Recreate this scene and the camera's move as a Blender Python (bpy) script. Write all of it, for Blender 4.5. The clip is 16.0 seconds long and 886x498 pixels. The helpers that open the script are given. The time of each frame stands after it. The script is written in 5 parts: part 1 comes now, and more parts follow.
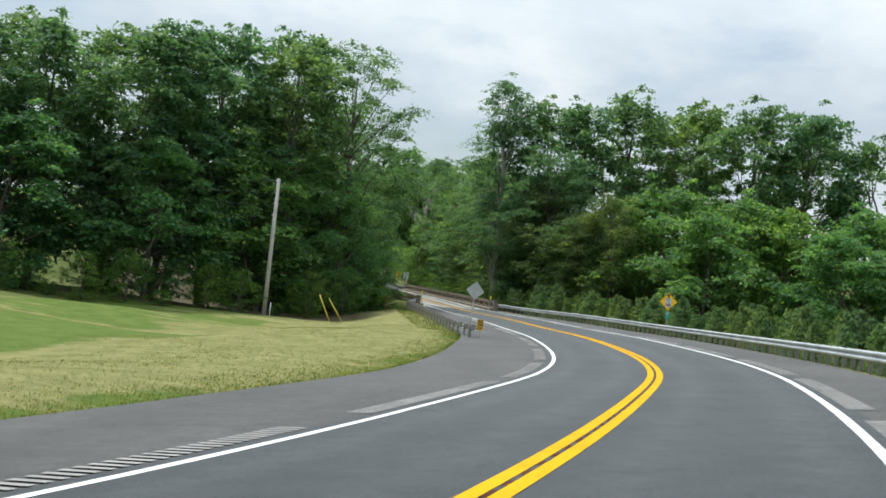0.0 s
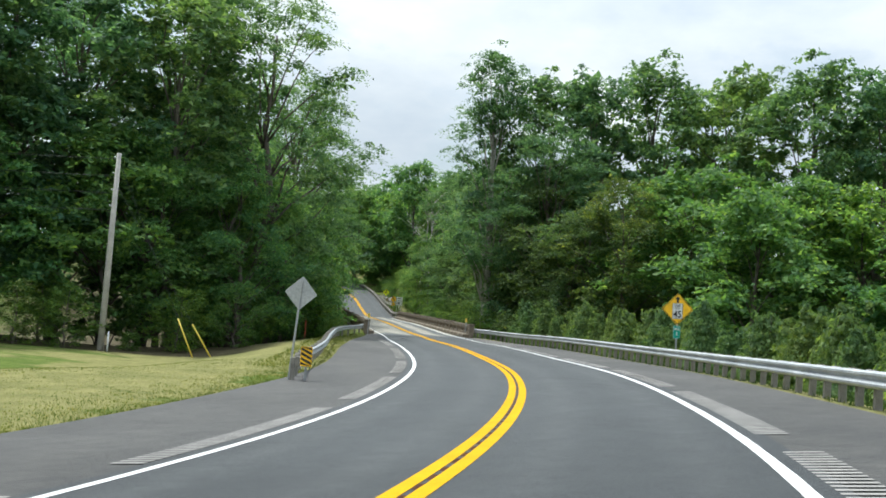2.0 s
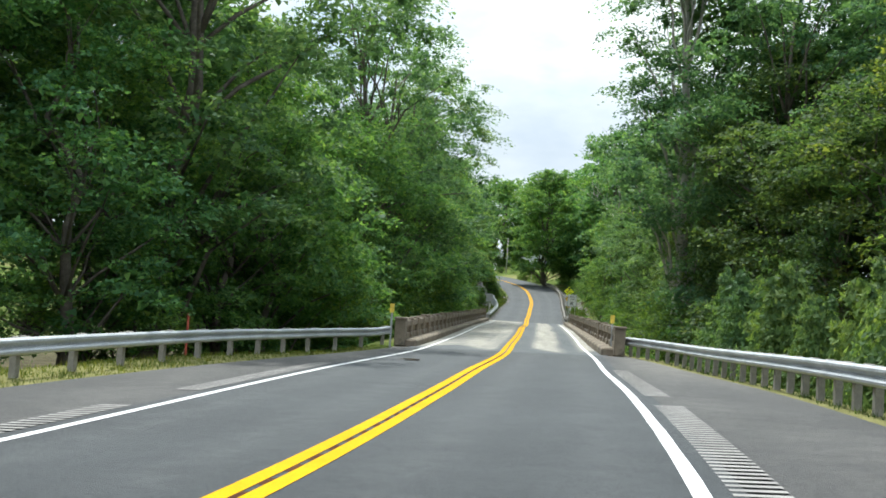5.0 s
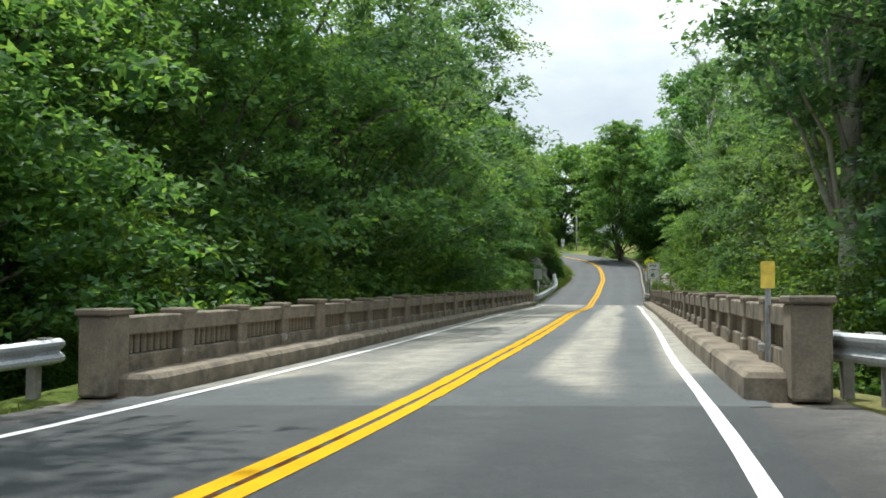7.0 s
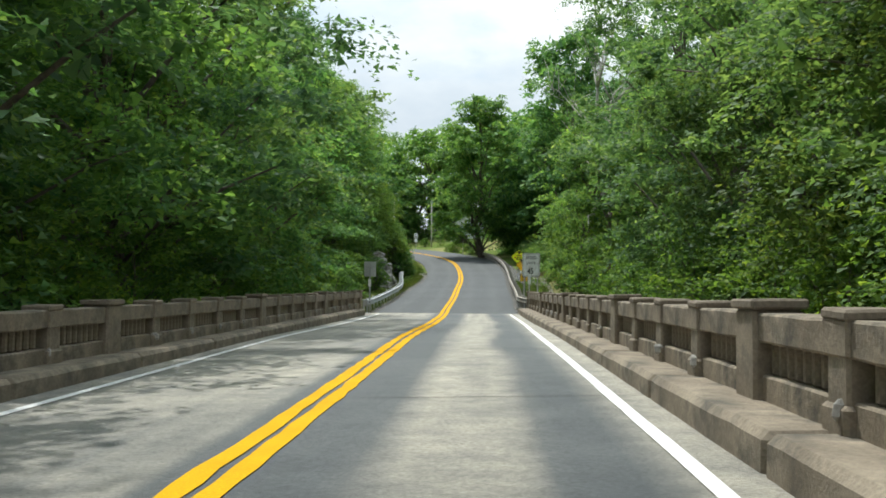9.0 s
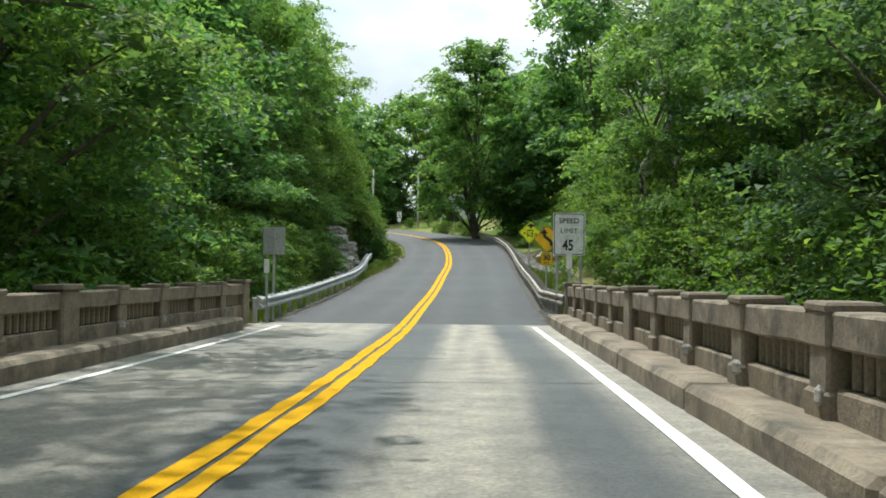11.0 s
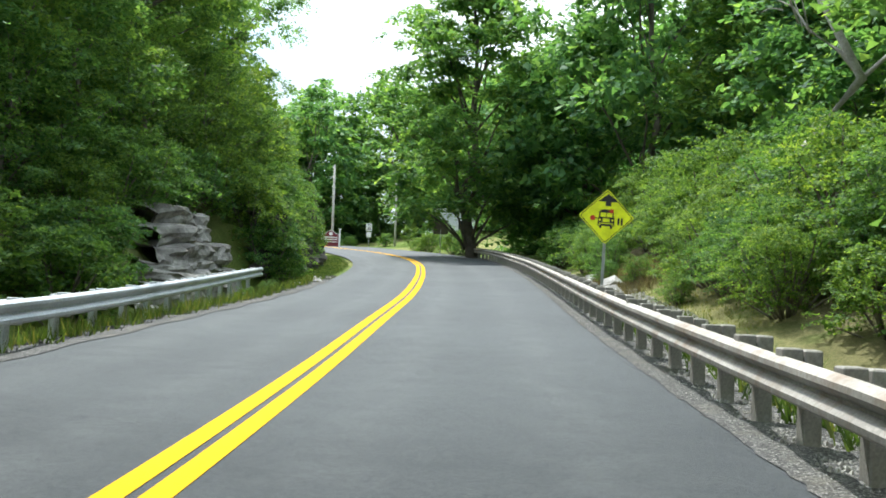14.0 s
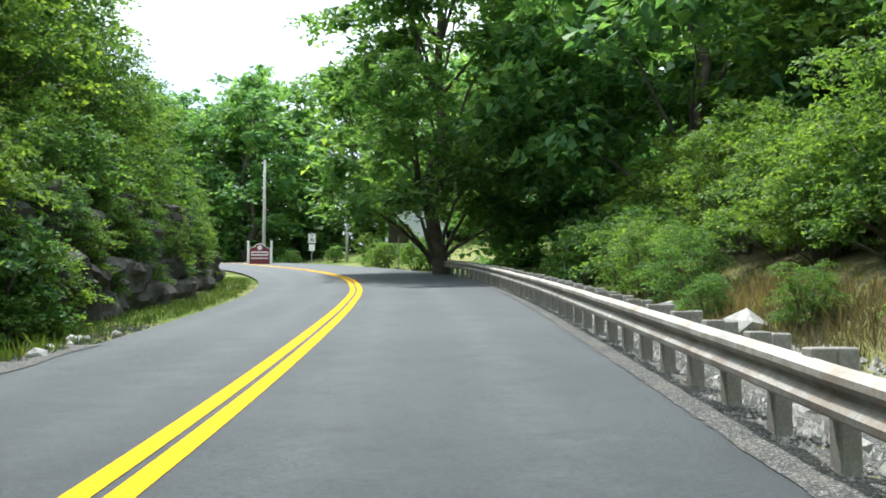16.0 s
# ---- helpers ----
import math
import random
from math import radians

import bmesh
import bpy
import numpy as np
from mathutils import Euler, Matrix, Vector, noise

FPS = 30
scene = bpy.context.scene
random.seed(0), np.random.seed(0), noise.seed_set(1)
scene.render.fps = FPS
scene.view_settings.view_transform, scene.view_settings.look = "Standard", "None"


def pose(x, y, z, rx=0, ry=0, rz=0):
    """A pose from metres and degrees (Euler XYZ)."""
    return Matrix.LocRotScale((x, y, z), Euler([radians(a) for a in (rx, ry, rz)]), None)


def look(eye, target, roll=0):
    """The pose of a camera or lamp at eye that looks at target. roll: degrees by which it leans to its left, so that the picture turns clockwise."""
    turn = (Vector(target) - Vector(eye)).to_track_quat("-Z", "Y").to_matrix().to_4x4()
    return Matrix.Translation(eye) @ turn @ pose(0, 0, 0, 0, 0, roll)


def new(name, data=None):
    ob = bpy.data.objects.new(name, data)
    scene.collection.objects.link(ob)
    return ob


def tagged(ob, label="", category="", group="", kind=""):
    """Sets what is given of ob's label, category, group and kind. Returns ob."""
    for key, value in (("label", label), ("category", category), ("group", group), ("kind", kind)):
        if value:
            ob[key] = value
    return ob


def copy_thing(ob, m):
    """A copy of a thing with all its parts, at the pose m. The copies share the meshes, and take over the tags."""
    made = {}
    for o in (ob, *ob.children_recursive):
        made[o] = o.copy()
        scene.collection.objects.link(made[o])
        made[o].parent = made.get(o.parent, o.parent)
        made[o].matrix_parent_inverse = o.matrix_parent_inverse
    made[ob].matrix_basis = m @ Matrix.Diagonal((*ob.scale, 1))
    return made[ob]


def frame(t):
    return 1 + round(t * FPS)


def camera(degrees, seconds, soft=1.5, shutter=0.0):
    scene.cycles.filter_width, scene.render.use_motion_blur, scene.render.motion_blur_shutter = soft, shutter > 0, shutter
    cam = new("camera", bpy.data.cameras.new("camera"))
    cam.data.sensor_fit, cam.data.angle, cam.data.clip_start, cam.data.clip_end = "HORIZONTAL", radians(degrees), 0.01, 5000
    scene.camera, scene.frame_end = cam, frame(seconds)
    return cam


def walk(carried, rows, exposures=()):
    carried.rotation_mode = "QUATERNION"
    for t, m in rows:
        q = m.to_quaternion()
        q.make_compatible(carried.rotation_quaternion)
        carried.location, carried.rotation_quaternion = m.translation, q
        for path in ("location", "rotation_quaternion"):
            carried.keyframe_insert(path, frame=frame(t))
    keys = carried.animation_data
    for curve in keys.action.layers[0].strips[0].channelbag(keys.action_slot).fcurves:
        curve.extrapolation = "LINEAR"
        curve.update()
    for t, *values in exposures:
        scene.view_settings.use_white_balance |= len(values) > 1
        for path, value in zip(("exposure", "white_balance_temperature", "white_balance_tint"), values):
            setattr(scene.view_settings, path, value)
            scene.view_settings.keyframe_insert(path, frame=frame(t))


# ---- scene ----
EXPOSURES = [(0.0, 0.02, 6150, 5), (2.5, 0.22, 6150, 5), (3.5, 0.3, 6150, 5), (5.0, 0.44, 6150, 5), (7.5, 0.3, 6300, 5), (9.0, 0.28, 6300, 5), (11.5, 0.44, 6300, 4), (12.5, 0.62, 6150, 5), (13.5, 0.88, 6100, 5), (14.5, 0.96, 6050, 5), (16.0, 0.98, 6050, 5)]
cam = camera(50.4, 16.0, soft=1.7)
PATH = [
    (0, (3.609, 2.637, -0.563), (3.544, 4.636, -0.529), 6.11),
    (0.5, (6.018, 8.843, -0.792), (5.942, 10.840, -0.714), 5.29),
    (1, (8.011, 14.955, -1.030), (7.937, 16.952, -0.960), 3.97),
    (1.5, (9.586, 21.241, -1.209), (9.480, 23.236, -1.113), 3.35),
    (2, (11.101, 28.336, -1.522), (10.913, 30.325, -1.427), 4.45),
    (2.5, (12.105, 34.917, -1.772), (11.971, 36.910, -1.667), 6.35),
    (3, (12.872, 41.785, -1.979), (12.642, 43.769, -1.869), 4.24),
    (3.5, (13.396, 48.683, -2.180), (13.096, 50.656, -2.045), 4.61),
    (3.8, (13.468, 52.737, -2.304), (13.153, 54.707, -2.166), 5.17),
    (4, (13.438, 55.501, -2.393), (13.080, 57.463, -2.239), 4.68),
    (4.5, (13.111, 62.509, -2.629), (12.605, 64.439, -2.498), 3.71),
    (5, (12.329, 69.420, -2.859), (11.651, 71.299, -2.773), 3.95),
    (5.2, (11.984, 72.067, -2.940), (11.247, 73.925, -2.880), 3.26),
    (7.3, (6.361, 98.336, -3.668), (5.525, 100.152, -3.607), 0.35),
    (7.5, (5.749, 100.444, -3.669), (4.947, 102.274, -3.584), 0.81),
    (8, (4.264, 105.741, -3.778), (3.606, 107.624, -3.628), 0.00),
    (8.5, (3.029, 110.412, -3.830), (2.445, 112.322, -3.729), -0.30),
    (9, (1.751, 115.302, -3.857), (1.196, 117.223, -3.792), 0.42),
    (9.2, (1.263, 117.258, -3.858), (0.710, 119.179, -3.800), -0.07),
    (11.3, (-4.368, 140.050, -4.075), (-4.910, 141.975, -4.044), 0.78),
    (11.5, (-4.851, 142.136, -4.085), (-5.391, 144.061, -4.066), 0.93),
    (12, (-6.148, 147.368, -4.098), (-6.659, 149.301, -4.044), 1.38),
    (12.5, (-7.499, 152.695, -4.163), (-8.018, 154.624, -4.054), 2.03),
    (13, (-8.857, 157.946, -4.226), (-9.378, 159.875, -4.127), 2.48),
    (13.5, (-10.142, 163.191, -4.200), (-10.688, 165.113, -4.101), 2.42),
    (14, (-11.250, 168.069, -4.050), (-11.784, 169.993, -3.941), 1.80),
    (14.5, (-12.382, 173.002, -3.834), (-12.922, 174.925, -3.732), 0.38),
    (15, (-13.503, 177.691, -3.592), (-13.986, 179.630, -3.494), -1.25),
    (15.5, (-14.663, 182.528, -3.303), (-15.130, 184.471, -3.220), -1.27),
    (16, (-15.658, 186.876, -3.003), (-16.137, 188.813, -2.864), -0.05),
]
walk(cam, [(t, look(eye, target, roll)) for t, eye, target, roll in PATH], EXPOSURES)

# ---------------------------------------------------------------- sky, sun
SUN_AZ, SUN_EL = 38.0, 63.0      # degrees to the left of +y, and above the horizon
world = bpy.data.worlds.new("sky")
scene.world = world
world.use_nodes = True
wt = world.node_tree
bg = wt.nodes["Background"]
sky = wt.nodes.new("ShaderNodeTexSky")
sky.sky_type, sky.sun_disc = "NISHITA", False
sky.sun_elevation, sky.sun_rotation = radians(SUN_EL), radians(-SUN_AZ)
sky.air_density, sky.dust_density = 1.2, 2.5
wc = wt.nodes.new("ShaderNodeTexCoord")
wm = wt.nodes.new("ShaderNodeMapping")
wm.inputs["Scale"].default_value = (1.0, 1.0, 2.2)
wn = wt.nodes.new("ShaderNodeTexNoise")
wn.inputs["Scale"].default_value, wn.inputs["Detail"].default_value, wn.inputs["Roughness"].default_value = 2.6, 8.0, 0.58
wr = wt.nodes.new("ShaderNodeValToRGB")
wr.color_ramp.elements[0].position, wr.color_ramp.elements[1].position = 0.3, 0.5
wn2 = wt.nodes.new("ShaderNodeTexNoise")
wn2.inputs["Scale"].default_value, wn2.inputs["Detail"].default_value, wn2.inputs["Roughness"].default_value = 3.4, 7.0, 0.55
wr2 = wt.nodes.new("ShaderNodeValToRGB")
wr2.color_ramp.elements[0].position, wr2.color_ramp.elements[1].position = 0.36, 0.68
wr2.color_ramp.elements[0].color, wr2.color_ramp.elements[1].color = (4.9, 5.45, 6.15, 1), (7.5, 7.65, 7.8, 1)
wx = wt.nodes.new("ShaderNodeMix")
wx.data_type = "RGBA"
wt.links.new(wc.outputs["Generated"], wm.inputs["Vector"])
for n in (wn, wn2):
    wt.links.new(wm.outputs[0], n.inputs["Vector"])
wt.links.new(wn.outputs["Fac"], wr.inputs["Fac"])
wt.links.new(wn2.outputs["Fac"], wr2.inputs["Fac"])
wt.links.new(wr.outputs[0], wx.inputs[0])
wt.links.new(sky.outputs[0], wx.inputs[6])
wt.links.new(wr2.outputs[0], wx.inputs[7])
wz = wt.nodes.new("ShaderNodeSeparateXYZ")
wg = wt.nodes.new("ShaderNodeMapRange")      # a cloudy sky is brightest overhead
wg.inputs["From Min"].default_value, wg.inputs["From Max"].default_value = 0.15, 0.9
wg.inputs["To Min"].default_value, wg.inputs["To Max"].default_value = 0.92, 1.75
wk = wt.nodes.new("ShaderNodeVectorMath")
wk.operation = "SCALE"
wt.links.new(wc.outputs["Generated"], wz.inputs[0])
wt.links.new(wz.outputs["Z"], wg.inputs["Value"])
wt.links.new(wx.outputs[2], wk.inputs[0])
wt.links.new(wg.outputs[0], wk.inputs["Scale"])
wt.links.new(wk.outputs[0], bg.inputs["Color"])
bg.inputs["Strength"].default_value = 0.12
sun = new("sun", bpy.data.lights.new("sun", "SUN"))
sun.data.energy, sun.data.angle, sun.data.color = 3.7, radians(0.7), (1.0, 0.96, 0.9)
az, el = radians(SUN_AZ), radians(SUN_EL)
sun.matrix_basis = look((0, 0, 60), (math.sin(az) * math.cos(el), -math.cos(az) * math.cos(el), 60 - math.sin(el)))


# ---------------------------------------------------------------- materials
def nodes(name):
    m = bpy.data.materials.new(name)
    m.use_nodes = True
    t = m.node_tree
    return m, t, t.nodes["Principled BSDF"]


def add(t, kind, **sets):
    n = t.nodes.new(kind)
    for k, v in sets.items():
        n.inputs[k.replace("_", " ")].default_value = v
    return n


def noise_tex(t, scale, detail=4.0, rough=0.55, coords="Object"):
    c = t.nodes.new("ShaderNodeTexCoord")
    n = add(t, "ShaderNodeTexNoise", Scale=scale, Detail=detail, Roughness=rough)
    t.links.new(c.outputs[coords], n.inputs["Vector"])
    return n


def ramp(t, fac, stops):
    r = t.nodes.new("ShaderNodeValToRGB")
    els = r.color_ramp.elements
    while len(els) < len(stops):
        els.new(0.5)
    for e, (p, c) in zip(els, stops):
        e.position, e.color = p, (*c, 1)
    t.links.new(fac, r.inputs["Fac"])
    return r


def mix(t, fac, a, b, mode="MIX"):
    m = t.nodes.new("ShaderNodeMix")
    m.data_type, m.blend_type = "RGBA", mode
    for sock, v in ((m.inputs[0], fac), (m.inputs[6], a), (m.inputs[7], b)):
        if hasattr(v, "is_linked"):
            t.links.new(v, sock)
        else:
            sock.default_value = v if isinstance(v, float) else (*v, 1)
    return m.outputs[2]


def bump(t, bsdf, height, strength, distance):
    b = add(t, "ShaderNodeBump", Strength=strength, Distance=distance)
    t.links.new(height, b.inputs["Height"])
    t.links.new(b.outputs[0], bsdf.inputs["Normal"])


def surface(name, dark, light, scale=3.0, grain=60.0, rough=0.8, metal=0.0, relief=0.3, depth=0.01, stain=None, stain_scale=0.6, spec=0.5):
    """A surface with a broad drift of colour, a fine grain and, if asked, stains."""
    m, t, b = nodes(name)
    wide, fine = noise_tex(t, scale), noise_tex(t, grain, 6.0, 0.65)
    col = ramp(t, wide.outputs["Fac"], [(0.32, dark), (0.68, light)]).outputs[0]
    g = ramp(t, fine.outputs["Fac"], [(0.3, (0.72, 0.72, 0.72)), (0.7, (1.2, 1.2, 1.2))]).outputs[0]
    col = mix(t, 1.0, col, g, "MULTIPLY")
    if stain:
        s = noise_tex(t, stain_scale, 8.0, 0.7)
        k = ramp(t, s.outputs["Fac"], [(0.48, (0, 0, 0)), (0.66, (1, 1, 1))]).outputs[0]
        col = mix(t, k, col, stain)
    t.links.new(col, b.inputs["Base Color"])
    b.inputs["Roughness"].default_value, b.inputs["Metallic"].default_value = rough, metal
    b.inputs["Specular IOR Level"].default_value = spec
    bump(t, b, fine.outputs["Fac"], relief, depth)
    return m


def leaf_material(name, dark, light, yellow):
    """Foliage: each leaf its own tone, each plant its own cast; light comes through the blades."""
    m, t, b = nodes(name)
    isl, ob = t.nodes.new("ShaderNodeNewGeometry"), t.nodes.new("ShaderNodeObjectInfo")
    col = ramp(t, isl.outputs["Random Per Island"], [(0.0, dark), (0.72, light), (1.0, yellow)]).outputs[0]
    clump = noise_tex(t, 0.45, 3.0)
    tone = ramp(t, clump.outputs["Fac"], [(0.35, (0.72, 0.78, 0.8)), (0.65, (1.25, 1.18, 1.0))]).outputs[0]
    col = mix(t, 1.0, col, tone, "MULTIPLY")
    cast = ramp(t, ob.outputs["Random"], [(0.0, (0.82, 0.95, 1.05)), (1.0, (1.18, 1.1, 0.85))]).outputs[0]
    col = mix(t, 1.0, col, cast, "MULTIPLY")
    t.links.new(col, b.inputs["Base Color"])
    b.inputs["Roughness"].default_value = 0.6
    b.inputs["Specular IOR Level"].default_value = 0.22
    tr = t.nodes.new("ShaderNodeBsdfTranslucent")
    t.links.new(mix(t, 1.0, col, (1.7, 1.6, 0.75), "MULTIPLY"), tr.inputs["Color"])
    mx = t.nodes.new("ShaderNodeMixShader")
    mx.inputs[0].default_value = 0.5
    t.links.new(b.outputs[0], mx.inputs[1])
    t.links.new(tr.outputs[0], mx.inputs[2])
    t.links.new(mx.outputs[0], t.nodes["Material Output"].inputs["Surface"])
    return m


def ground_material():
    """Mown grass, straw-coloured patches, and bare brown soil under the woods, by a painted weight."""
    m, t, b = nodes("grass_ground")
    wide, mid, fine = noise_tex(t, 0.07, 5), noise_tex(t, 0.8, 6, 0.7), noise_tex(t, 14.0, 6, 0.75)
    green = ramp(t, mid.outputs["Fac"], [(0.3, (0.075, 0.12, 0.022)), (0.7, (0.15, 0.19, 0.045))]).outputs[0]
    straw = ramp(t, mid.outputs["Fac"], [(0.3, (0.155, 0.16, 0.058)), (0.7, (0.3, 0.275, 0.115))]).outputs[0]
    w = t.nodes.new("ShaderNodeAttribute")
    w.attribute_name = "dry"
    k = t.nodes.new("ShaderNodeMath")
    k.operation = "MULTIPLY_ADD"
    t.links.new(wide.outputs["Fac"], k.inputs[0])
    k.inputs[1].default_value = 1.7
    t.links.new(w.outputs["Fac"], k.inputs[2])
    tc, mp = t.nodes.new("ShaderNodeTexCoord"), t.nodes.new("ShaderNodeMapping")
    mp.inputs["Rotation"].default_value, mp.inputs["Scale"].default_value = (0, 0, radians(20)), (0.12, 0.5, 1.0)
    streak = add(t, "ShaderNodeTexNoise", Scale=1.0, Detail=5.0, Roughness=0.65)
    t.links.new(tc.outputs["Object"], mp.inputs["Vector"])
    t.links.new(mp.outputs[0], streak.inputs["Vector"])
    k2 = t.nodes.new("ShaderNodeMath")
    k2.operation = "MULTIPLY_ADD"
    t.links.new(streak.outputs["Fac"], k2.inputs[0])
    k2.inputs[1].default_value = 1.5
    t.links.new(k.outputs[0], k2.inputs[2])
    k3 = t.nodes.new("ShaderNodeMath")
    k3.operation = "SUBTRACT"
    t.links.new(k2.outputs[0], k3.inputs[0])
    k3.inputs[1].default_value = 0.75
    k = k3
    kk = ramp(t, k.outputs[0], [(0.85, (0, 0, 0)), (1.75, (1, 1, 1))]).outputs[0]
    col = mix(t, kk, green, straw)
    s = t.nodes.new("ShaderNodeAttribute")
    s.attribute_name = "soil"
    soil = ramp(t, mid.outputs["Fac"], [(0.3, (0.05, 0.042, 0.024)), (0.7, (0.13, 0.11, 0.065))]).outputs[0]
    col = mix(t, s.outputs["Fac"], col, soil)
    g = ramp(t, fine.outputs["Fac"], [(0.3, (0.6, 0.62, 0.6)), (0.7, (1.3, 1.3, 1.25))]).outputs[0]
    t.links.new(mix(t, 1.0, col, g, "MULTIPLY"), b.inputs["Base Color"])
    b.inputs["Roughness"].default_value = 0.95
    b.inputs["Specular IOR Level"].default_value = 0.1
    bump(t, b, fine.outputs["Fac"], 0.8, 0.06)
    return m


def asphalt_material(name, dark, light, low=0.25, wear=None):
    """Rolled asphalt: fine stone grain, broad drifts, slightly polished and paler where wheels run."""
    m, t, b = nodes(name)
    wide, mid, fine = noise_tex(t, 0.25, 4), noise_tex(t, 2.2, 6, 0.7), noise_tex(t, 24.0, 8, 0.85)
    col = ramp(t, wide.outputs["Fac"], [(0.35, dark), (0.65, light)]).outputs[0]
    a = t.nodes.new("ShaderNodeAttribute")
    a.attribute_name = "worn"
    k = t.nodes.new("ShaderNodeMath")
    k.operation = "MULTIPLY"
    t.links.new(a.outputs["Fac"], k.inputs[0])
    r = ramp(t, mid.outputs["Fac"], [(0.3, (low, low, low)), (0.62, (1, 1, 1))]).outputs[0]
    t.links.new(r, k.inputs[1])
    col = mix(t, k.outputs[0], col, wear or tuple(1.5 * v for v in light))
    g = ramp(t, fine.outputs["Fac"], [(0.32, (0.5, 0.5, 0.5)), (0.7, (1.5, 1.5, 1.5))]).outputs[0]
    col = mix(t, 1.0, col, g, "MULTIPLY")
    blot = ramp(t, mid.outputs["Fac"], [(0.3, (0.84, 0.85, 0.86)), (0.7, (1.14, 1.13, 1.12))]).outputs[0]
    col = mix(t, 1.0, col, blot, "MULTIPLY")
    t.links.new(col, b.inputs["Base Color"])
    b.inputs["Roughness"].default_value = 0.72
    b.inputs["Specular IOR Level"].default_value = 0.45
    bump(t, b, fine.outputs["Fac"], 1.0, 0.02)
    return m


def gravel_material():
    """Crushed stone: each chip its own grey, dark gaps between."""
    m, t, b = nodes("gravel")
    c = t.nodes.new("ShaderNodeTexCoord")
    cells = add(t, "ShaderNodeTexVoronoi", Scale=55.0)
    t.links.new(c.outputs["Object"], cells.inputs["Vector"])
    tone = t.nodes.new("ShaderNodeSeparateColor")
    t.links.new(cells.outputs["Color"], tone.inputs[0])
    col = ramp(t, tone.outputs[0], [(0.0, (0.05, 0.049, 0.046)), (0.6, (0.14, 0.135, 0.125)), (1.0, (0.32, 0.305, 0.28))]).outputs[0]
    gap = ramp(t, cells.outputs["Distance"], [(0.25, (1.1, 1.1, 1.1)), (0.6, (0.4, 0.4, 0.4))]).outputs[0]
    col = mix(t, 1.0, col, gap, "MULTIPLY")
    dust = ramp(t, noise_tex(t, 1.3, 6, 0.7).outputs["Fac"], [(0.5, (0, 0, 0)), (0.75, (0.7, 0.7, 0.7))]).outputs[0]
    t.links.new(mix(t, dust, col, (0.17, 0.15, 0.115)), b.inputs["Base Color"])
    b.inputs["Roughness"].default_value = 0.95
    bump(t, b, cells.outputs["Distance"], 1.0, -0.016)
    return m


ASPHALT = asphalt_material("asphalt", (0.043, 0.048, 0.0515), (0.057, 0.063, 0.0665), wear=(0.084, 0.089, 0.0905))
SHOULDER = asphalt_material("old_asphalt", (0.048, 0.047, 0.046), (0.068, 0.066, 0.064), wear=(0.19, 0.178, 0.158))
DECK = asphalt_material("worn_deck", (0.075, 0.085, 0.09), (0.11, 0.12, 0.122), low=0.66, wear=(0.4, 0.37, 0.305))
YELLOW = surface("yellow_line_paint", (0.6, 0.315, 0.002), (0.7, 0.375, 0.003), 1.5, 70, 0.8, relief=0.4, depth=0.004, spec=0.1)
GAP_STAIN = surface("gap_stain", (0.05, 0.022, 0.014), (0.1, 0.04, 0.022), 3.0, 60, 0.9, relief=0.3, depth=0.003, spec=0.1)
WHITE = surface("white_line_paint", (0.7, 0.7, 0.68), (0.82, 0.82, 0.8), 1.5, 70, 0.7, relief=0.4, depth=0.004)
MILLED = surface("milled_groove", (0.24, 0.23, 0.215), (0.36, 0.345, 0.32), 2.0, 80, 0.9, relief=0.6, depth=0.008)
CONCRETE = surface("weathered_concrete", (0.152, 0.122, 0.088), (0.325, 0.27, 0.197), 1.3, 28, 0.9, relief=0.6, depth=0.015, stain=(0.09, 0.078, 0.06), stain_scale=1.6)
STEEL = surface("galvanised_steel", (0.42, 0.44, 0.46), (0.58, 0.6, 0.61), 1.2, 30, 0.5, 0.55, 0.1, 0.003)
RUSTY = surface("weathered_steel", (0.26, 0.24, 0.21), (0.42, 0.39, 0.35), 1.5, 30, 0.6, 0.35, 0.15, 0.003, stain=(0.22, 0.165, 0.12), stain_scale=2.0)
POST = surface("grey_timber_post", (0.2, 0.185, 0.16), (0.33, 0.31, 0.27), 3, 40, 0.9, relief=0.4, depth=0.008)
POLE_WOOD = surface("pale_pole_wood", (0.36, 0.34, 0.31), (0.5, 0.47, 0.43), 2.0, 30, 0.85, relief=0.3, depth=0.006)
BARK = surface("bark", (0.075, 0.062, 0.05), (0.17, 0.145, 0.115), 2.5, 14, 0.95, relief=0.9, depth=0.05)
PALE_BARK = surface("pale_bark", (0.32, 0.3, 0.26), (0.5, 0.47, 0.42), 2.5, 14, 0.9, relief=0.6, depth=0.03)
# limestone darkened in its base colour for the deep shade on the cut
ROCK_IN_SHADE = surface("limestone", (0.024, 0.022, 0.018), (0.07, 0.064, 0.054), 0.9, 8, 0.9, relief=0.9, depth=0.06, stain=(0.07, 0.068, 0.055), stain_scale=0.7)
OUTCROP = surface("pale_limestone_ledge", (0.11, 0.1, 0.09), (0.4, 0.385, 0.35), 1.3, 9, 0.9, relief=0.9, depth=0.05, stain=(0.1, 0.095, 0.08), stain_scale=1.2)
PALE_ROCK = surface("broken_limestone", (0.24, 0.228, 0.205), (0.46, 0.44, 0.4), 3, 20, 0.9, relief=0.6, depth=0.02)
GRAVEL = gravel_material()
SIGN_YELLOW = surface("sign_yellow", (0.95, 0.53, 0.006), (0.97, 0.56, 0.008), 1, 3, 0.4, relief=0.03, depth=0.002)
SIGN_LIME = surface("sign_lime", (0.88, 0.93, 0.012), (0.92, 0.96, 0.015), 1, 3, 0.4, relief=0.03, depth=0.002)
